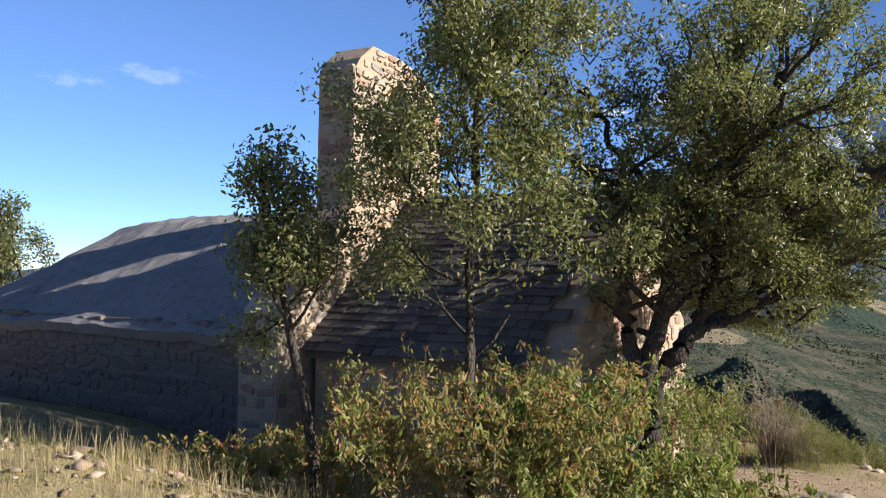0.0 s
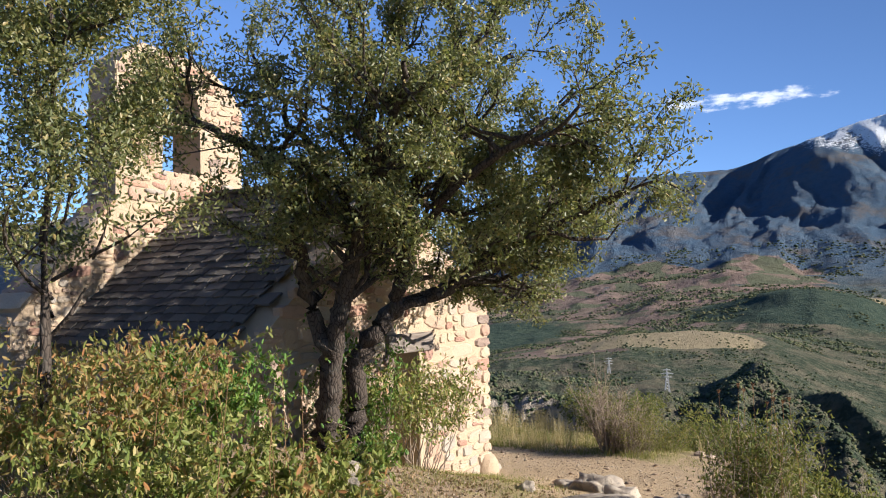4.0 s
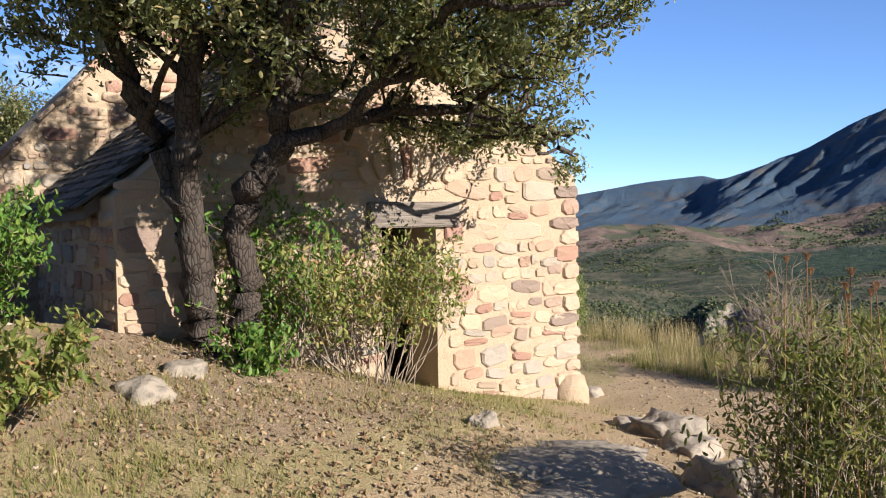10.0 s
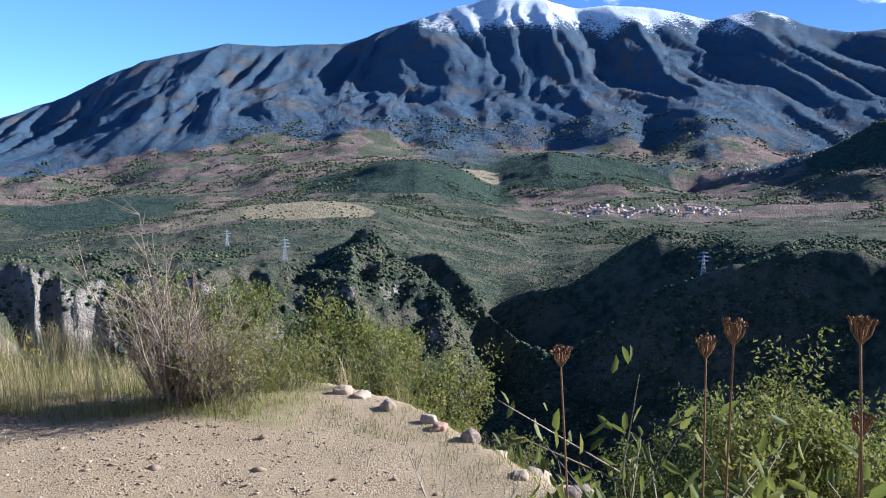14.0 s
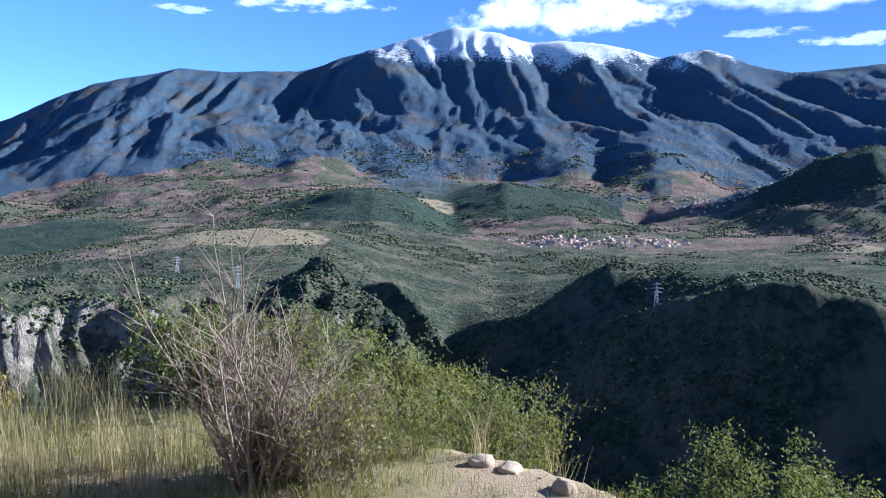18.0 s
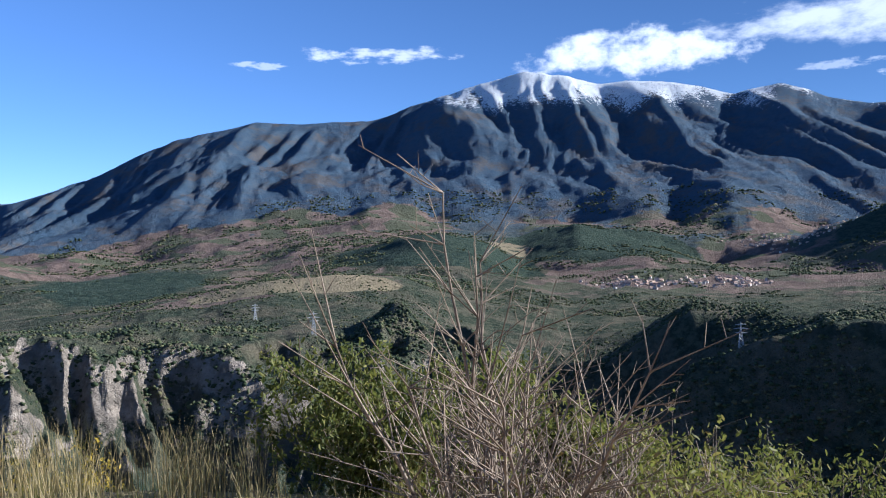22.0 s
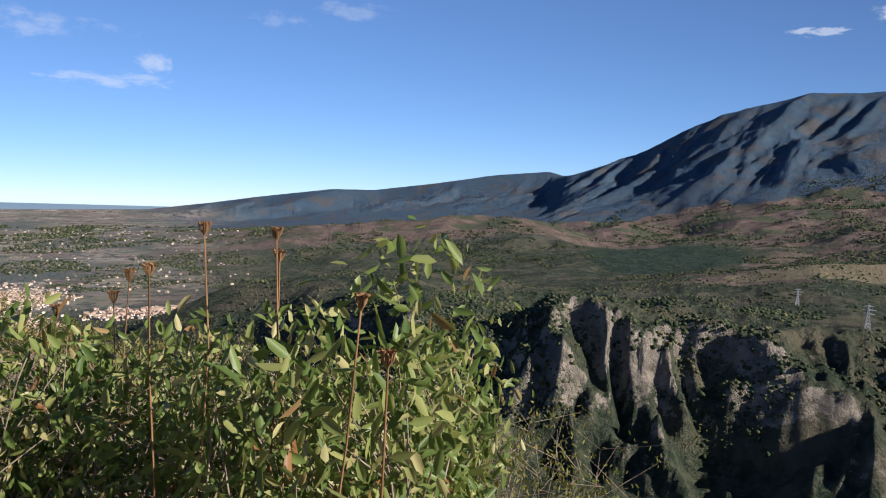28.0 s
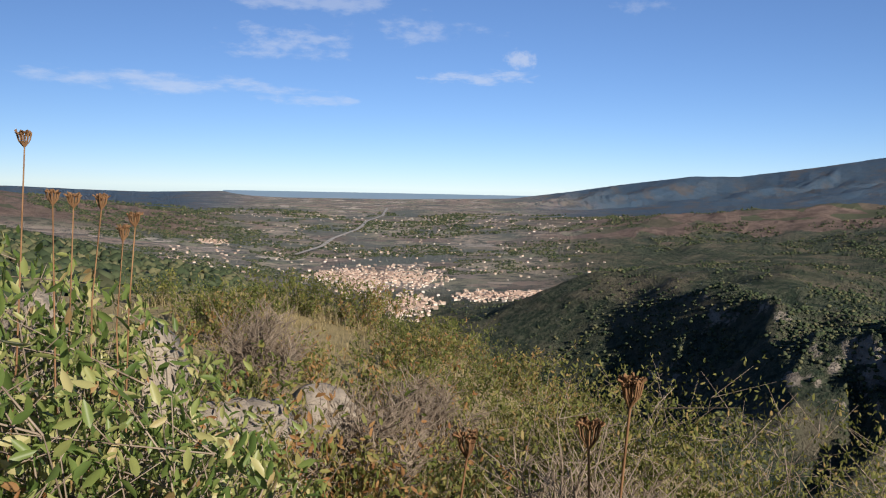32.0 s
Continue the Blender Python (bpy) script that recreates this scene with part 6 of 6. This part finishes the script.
def tufts(centres, per, spread, seed):
    nr = np.random.default_rng(seed)
    c = np.asarray(centres, float)
    return (c[:, None, :] + nr.normal(0, spread, (len(c), per, 2))).reshape(-1, 2)


nr = np.random.default_rng(3)
brink = []
for (ax, ay), (bx, by) in zip(EDGE[1:], EDGE[2:7]):
    n = int(math.hypot(bx - ax, by - ay) * 3.2)
    t = nr.random(n)
    off = nr.normal(-0.15, 0.3, n)
    l = math.hypot(bx - ax, by - ay)
    brink += list(zip(ax + (bx - ax) * t + (by - ay) / l * -off, ay + (by - ay) * t - (bx - ax) / l * -off))
brink = [p for p in brink if not (0.0 < p[0] < 4.6) or nr.random() < 0.25]
blades("dry_grass", tufts(brink, 40, 0.07, 4), 0.40, 0.0042, grass_mat, "tall pale dry grass along the brink", 5, 0.28)
clumps = np.concatenate([np.column_stack([nr.uniform(-3.9, -0.8, 40), nr.uniform(3.9, 5.2, 40)]), np.column_stack([nr.uniform(-1.6, 0.4, 26), nr.uniform(2.6, 3.6, 26)])])
blades("dry_grass", tufts(clumps, 34, 0.08, 6), 0.5, 0.004, grass_mat, "tall pale dry grass beside the narrow path", 7, 0.25)
low = np.column_stack([nr.uniform(-7, 9, 17000), nr.uniform(-14, 5.2, 17000)])
td2 = np.full(len(low), 1e9)
for (ax, ay), (bx, by) in zip(trail, trail[1:]):
    t = np.clip(((low[:, 0] - ax) * (bx - ax) + (low[:, 1] - ay) * (by - ay)) / ((bx - ax) ** 2 + (by - ay) ** 2), 0, 1)
    td2 = np.minimum(td2, np.hypot(low[:, 0] - ax - t * (bx - ax), low[:, 1] - ay - t * (by - ay)))
inside_chapel = (low[:, 0] < 0.15) & (low[:, 1] > -5.7) & (low[:, 1] < 0.4) & (low[:, 0] > -12.5)
patchy = vnoise(low[:, 0] * 0.9, low[:, 1] * 0.9, 77)
ok = ~inside_chapel & (td2 / (1 - 0.65 * smooth(-low[:, 0], 0.0, 1.5)) > 1.1 + nr.random(len(low)) * 0.8) & (patchy > 0.33)
blades("short_grass", tufts(low[ok], 11, 0.07, 8), 0.085, 0.0045, green_grass_mat, "short half-dry turf on the hilltop", 9, 0.6)
slope = np.column_stack([nr.uniform(-15.5, -6.0, 420), nr.uniform(4.0, 10.5, 420)])
blades("dry_grass", tufts(slope, 22, 0.1, 31), 0.22, 0.005, grass_mat, "dry grass among the shrubs of the hillside", 32, 0.5)
front = np.column_stack([nr.uniform(-3.5, 4.5, 300), nr.uniform(-10.5, -7.4, 300)])
blades("dry_grass", tufts(front, 20, 0.06, 10), 0.24, 0.004, grass_mat, "yellow dry grass before the bushes", 11, 0.35)
verge = tufts(np.concatenate([np.column_stack([nr.uniform(-2.0, 2.1, 230), nr.uniform(2.5, 4.4, 230)]), np.column_stack([nr.uniform(-5.2, -1.6, 50), nr.uniform(3.3, 4.9, 50)])]), 30, 0.1, 12)
blades("green_grass", verge, 0.16, 0.006, green_grass_mat, "green grass at the path's outer edge", 13, 0.5)


# fallen leaves and fresh tufts in front of the chapel
lq = np.random.default_rng(41)
fl = np.column_stack([lq.normal(2.2, 1.7, 9000), lq.normal(-5.4, 1.6, 9000)])
fl = fl[(fl[:, 0] > 0.05)]
lv, lf = leaves(lq, np.column_stack([fl, ground_height(fl[:, 0], fl[:, 1]) + 0.012]), 8000, 0.012, 0.038, 0.5, 1.0, True)
lv[:, 2] = np.maximum(lv[:, 2], ground_height(lv[:, 0], lv[:, 1]) + 0.001)
tagged(new("leaf_litter", quick_mesh("leaf_litter", lv, lf, litter_mat)), "brown fallen oak leaves on the ground before the chapel", "leaves", kind="stuff")
fresh = np.column_stack([lq.uniform(0.9, 5.2, 330), lq.uniform(-8.6, -4.7, 330)])
fresh = fresh[vnoise(fresh[:, 0] * 1.1, fresh[:, 1] * 1.1, 12) > 0.4]
blades("green_grass", tufts(fresh, 26, 0.09, 42), 0.11, 0.005, green_grass_mat, "green and yellow grass tufts before the chapel", 43, 0.5)


def pebbles(n, seed, label, size, where):
    nq = np.random.default_rng(seed)
    p = where(nq, n)
    z = ground_height(p[:, 0], p[:, 1])
    base = np.array([(1, 0, 0), (-1, 0, 0), (0, 1, 0), (0, -1, 0), (0, 0, 1), (0, 0, -1)], float)
    tri = np.array([(0, 2, 4), (2, 1, 4), (1, 3, 4), (3, 0, 4), (2, 0, 5), (1, 2, 5), (3, 1, 5), (0, 3, 5)])
    s = size * nq.lognormal(0, 0.5, n)
    v = base[None] * np.stack([s * nq.uniform(0.7, 1.4, n), s * nq.uniform(0.7, 1.4, n), s * nq.uniform(0.35, 0.7, n)], 1)[:, None, :]
    v = v + nq.normal(0, 0.18, v.shape) * s[:, None, None]
    w = nq.uniform(0, 6.283, n)
    c, d = np.cos(w)[:, None], np.sin(w)[:, None]
    v = np.stack([v[..., 0] * c - v[..., 1] * d, v[..., 0] * d + v[..., 1] * c, v[..., 2]], -1)
    v = v + np.column_stack([p, z + s * 0.15])[:, None, :]
    f = (tri[None] + (np.arange(n) * 6)[:, None, None]).reshape(-1, 3)
    tagged(new("pebbles", quick_mesh("pebbles", v.reshape(-1, 3), f, pebble_mat)), label, "gravel", kind="stuff")


pebble_mat = material("pebble", lambda n: n.color(n.ramp(n.island(), (0.0, (0.18, 0.125, 0.085)), (0.6, (0.31, 0.23, 0.16)), (1.0, (0.43, 0.36, 0.28)))), 0.95)


def on_trail(nq, n):
    k = nq.integers(0, len(trail) - 1, n)
    t = nq.random(n)[:, None]
    return trail[k] * (1 - t) + trail[k + 1] * t + nq.normal(0, 0.85, (n, 2))


pebbles(16000, 1, "loose gravel and small stones on the path", 0.007, on_trail)
pebbles(160, 2, "scattered stones on the path", 0.024, on_trail)
pebbles(2200, 3, "dead leaves and stones under the oak", 0.008, lambda nq, n: np.column_stack([nq.normal(1.4, 1.0, n), nq.normal(-4.6, 1.1, n)]))

pebbles(700, 4, "pale stones in the dry grass of the mound", 0.026, lambda nq, n: np.column_stack([nq.uniform(-4.5, 1.5, n), nq.uniform(-11.0, -8.6, n)]))

# scrub on the gorge sides and hills
nq = np.random.default_rng(12)
ca = np.concatenate([nq.uniform(-36, 72, 52000), nq.uniform(50, 100, 14000)])
cr = np.concatenate([np.where(nq.random(52000) < 0.75, nq.uniform(350, 560, 52000), nq.uniform(560, 900, 52000)), 18 * (130 / 18) ** nq.random(14000)])
cx, cy = -np.sin(np.radians(ca)) * cr, np.cos(np.radians(ca)) * cr
ri = np.clip(np.interp(cr, REACHES, np.arange(rows)), 0, rows - 1.001)
cj = np.clip((ca + 42.0) / 0.17, 0, len(SEEN) - 2)
r0, c0 = ri.astype(int), cj.astype(int)
fr, fc = ri - r0, cj - c0
cz = (grid_z[r0, c0] * (1 - fr) + grid_z[r0 + 1, c0] * fr) * (1 - fc) + (grid_z[r0, c0 + 1] * (1 - fr) + grid_z[r0 + 1, c0 + 1] * fr) * fc
keep = (fbm(cx / 45, cy / 45, 3, 5) > 0.38 + 0.2 * nq.random(len(cx))) | ((cr < 200) & (nq.random(len(cx)) < 0.6))
cx, cy, cz, cr = cx[keep], cy[keep], cz[keep], cr[keep]
n = len(cx)
ico = bmesh.new()
bmesh.ops.create_icosphere(ico, subdivisions=1, radius=1)
iv = np.array([v.co[:] for v in ico.verts])
it = np.array([[v.index for v in f.verts] for f in ico.faces])
ico.free()
cs = np.where(cr < 200, nq.uniform(0.2, 0.65, n), 0.35 + 1.1 * nq.random(n) ** 1.6)
cv = iv[None] * (cs[:, None] * nq.uniform((0.7, 0.7, 0.5), (1.3, 1.3, 0.95), (n, 3)))[:, None, :] + nq.normal(0, 0.22, (n, len(iv), 3)) * cs[:, None, None]
cv = cv + np.column_stack([cx, cy, cz + cs * 0.35])[:, None, :]
cf = (it[None] + (np.arange(n) * len(iv))[:, None, None]).reshape(-1, 3)
tagged(new("far_scrub", quick_mesh("far_scrub", cv.reshape(-1, 3), cf, clump_mat)), "evergreen scrub and small oaks over the gorge sides", "scrub", kind="stuff")

# woods and hedges on the hills and the plain beyond
fa = nq.uniform(-36, 96, 120000)
fd = 900 * (2900 / 900) ** nq.random(120000)
fx, fy = -np.sin(np.radians(fa)) * fd, np.cos(np.radians(fa)) * fd
fz = grid_z[np.clip(np.interp(fd, REACHES, np.arange(rows)).round().astype(int), 0, rows - 1), np.clip(((fa + 42.0) / 0.17).round().astype(int), 0, len(SEEN) - 1)]
wooded = (fbm(fx / 170, fy / 170, 4, 66) > 0.475) & (fbm(fx / 40, fy / 40, 2, 67) > 0.42)
fx, fy, fz, fd = fx[wooded], fy[wooded], fz[wooded], fd[wooded]
n = len(fx)
oct_v = np.array([(1, 0, 0), (-1, 0, 0), (0, 1, 0), (0, -1, 0), (0, 0, 1), (0, 0, -0.4)], float)
oct_f = np.array([(0, 2, 4), (2, 1, 4), (1, 3, 4), (3, 0, 4), (2, 0, 5), (1, 2, 5), (3, 1, 5), (0, 3, 5)])
fs = fd / 900 * nq.uniform(0.6, 1.6, n)
fv = (oct_v[None] + nq.normal(0, 0.2, (n, 6, 3))) * (fs[:, None] * nq.uniform((0.8, 0.8, 0.7), (1.7, 1.7, 1.3), (n, 3)))[:, None, :] + np.column_stack([fx, fy, fz + fs * 0.3])[:, None, :]
tagged(new("far_wood", quick_mesh("far_wood", fv.reshape(-1, 3), (oct_f[None] + (np.arange(n) * 6)[:, None, None]).reshape(-1, 3), clump_mat)), "dark woods and hedgerows on the distant hills and plain", "woods", kind="stuff")


def land_at(az_deg, r):
    i = np.interp(r, REACHES, np.arange(rows))
    j = int(np.clip((az_deg + 42.0) / 0.17, 0, len(SEEN) - 1))
    return float(grid_z[int(i), j])


def village(name, label, spots_ar, count, seed, size):
    """Many small gabled houses: walls and roofs as two parts of one piece of stuff."""
    rg = random.Random(seed)
    wv, wf, rv, rf = [], [], [], []
    for _ in range(count):
        ca_, cr_, sa_, sr_ = rg.choice(spots_ar)
        q, r = rg.gauss(ca_, sa_), rg.gauss(cr_, sr_)
        x, y, z = -math.sin(radians(q)) * r, math.cos(radians(q)) * r, land_at(q, r) - 1
        w, d, h, t = size * rg.uniform(0.7, 1.5), size * rg.uniform(0.6, 1.0), size * rg.uniform(0.5, 0.95), rg.uniform(0, 3.14)
        c, s = math.cos(t), math.sin(t)

        def at(a, b, e):
            return (x + a * c - b * s, y + a * s + b * c, z + e)

        k = len(wv)
        wv += [at(a * w / 2, b * d / 2, e) for e in (0, h) for a, b in ((-1, -1), (1, -1), (1, 1), (-1, 1))]
        wf += [(k, k + 1, k + 5, k + 4), (k + 1, k + 2, k + 6, k + 5), (k + 2, k + 3, k + 7, k + 6), (k + 3, k, k + 4, k + 7)]
        k = len(rv)
        rv += [at(-w * 0.55, -d * 0.58, h * 0.97), at(w * 0.55, -d * 0.58, h * 0.97), at(w * 0.55, 0, h * 1.45), at(-w * 0.55, 0, h * 1.45), at(w * 0.55, d * 0.58, h * 0.97), at(-w * 0.55, d * 0.58, h * 0.97)]
        rf += [(k, k + 1, k + 2, k + 3), (k + 3, k + 2, k + 4, k + 5)]
    ob = tagged(new(name), label, "town", kind="stuff")
    part("house_walls", mesh_of("house_walls", wv, wf, house_mat), None, ob)
    part("house_roofs", mesh_of("house_roofs", rv, rf, tile_mat), None, ob)


village("town", "distant town of pale houses with clay roofs in the plain", [(76.5, 1150, 0.8, 50), (75, 1180, 0.9, 60), (73.5, 1120, 0.9, 60), (71.5, 1190, 0.9, 60), (70, 1160, 0.8, 50), (74.5, 1030, 0.9, 50), (72, 800, 0.9, 45), (70.5, 860, 0.8, 50), (65.5, 930, 0.9, 25), (62.5, 925, 0.9, 20), (84.5, 1700, 0.5, 25)], 2100, 5, 3.5)
village("hamlets", "scattered pale farmhouses over the plain", [(a, r, 2.5, 120) for a in (61, 66, 70, 75, 79, 84) for r in (1350, 1700, 2100, 2500)], 520, 7, 3.6)
village("village", "small village at the foot of the mountains", [(-16.5, 2150, 1.2, 40), (-18.5, 2050, 1.2, 40), (-9.0, 1330, 1.6, 25), (-14, 1400, 1.0, 25), (-6.5, 1300, 1.0, 30)], 420, 6, 5.0)


# the gravel bed of the river across the plain
bed = [(79.0, 1520), (77.2, 1680), (76.4, 1850), (74.6, 2080), (74.0, 2350), (72.9, 2700), (72.6, 3200)]
bv = []
for q, r in bed:
    for side in (-1, 1):
        w = q + math.degrees(side * 5.0 / r)
        bv.append((-math.sin(radians(w)) * r, math.cos(radians(w)) * r, land_at(q, r) + 4.0))
gravel_mat = material("river_gravel", lambda n: n.color(n.mix(n.noise(0.05, 5), (0.28, 0.26, 0.24), (0.46, 0.43, 0.40))), 0.9)
tagged(new("river", mesh_of("river", bv, [(2 * k, 2 * k + 1, 2 * k + 3, 2 * k + 2) for k in range(len(bed) - 1)], gravel_mat)), "pale gravel bed of a river in the plain", "river", kind="structure")


def pylon(az_deg, r, tall, seed):
    """A lattice mast: four legs, cross braces, three arms."""
    x, y = -math.sin(radians(az_deg)) * r, math.cos(radians(az_deg)) * r
    ob = tagged(new("electricity_pylon"), "grey steel lattice pylon on the wooded ridge", "pylon", "pylons")
    ob.matrix_world = Matrix.Translation((x, y, land_at(az_deg, r) - 1)) @ pose(0, 0, 0, 0, 0, az_deg + 12)
    w, t = tall * 0.09, 0.16

    def leg(a, b, z):
        s = 1 - 0.8 * min(z / tall / 0.8, 1)
        return Vector((a * w * s, b * w * s, z))

    for a, b in ((1, 1), (1, -1), (-1, 1), (-1, -1)):
        v, f = tubes([(leg(a, b, 0), leg(a, b, tall * 0.8), t, t * 0.8), (leg(a, b, tall * 0.8), Vector((0, 0, tall)), t * 0.8, t * 0.6)], 4)
        part("leg", mesh_of("leg", v, f, steel_mat), None, ob)
    br = []
    for k in range(7):
        z0, z1 = tall * 0.8 * k / 7, tall * 0.8 * (k + 1) / 7
        for (a, b), (c, d) in (((1, 1), (1, -1)), ((1, -1), (-1, -1)), ((-1, -1), (-1, 1)), ((-1, 1), (1, 1))):
            br += [(leg(a, b, z0), leg(c, d, z1), 0.09, 0.09), (leg(c, d, z0), leg(a, b, z1), 0.09, 0.09)]
    v, f = tubes(br, 3)
    part("bracing", mesh_of("bracing", v, f, steel_mat), None, ob)
    for z, l in ((0.62, 0.2), (0.76, 0.25), (0.9, 0.17)):
        v, f = tubes([(Vector((-l * tall, 0, z * tall)), Vector((0, 0, (z + 0.035) * tall)), 0.1, 0.2), (Vector((0, 0, (z + 0.035) * tall)), Vector((l * tall, 0, z * tall)), 0.2, 0.1), (Vector((-l * tall, 0, z * tall)), Vector((l * tall, 0, z * tall)), 0.13, 0.13)], 4)
        part("arm", mesh_of("arm", v, f, steel_mat), None, ob)


pylon(15.35, 480, 15, 1)
pylon(-14.4, 488, 17, 2)
pylon(19.4, 640, 14, 3)
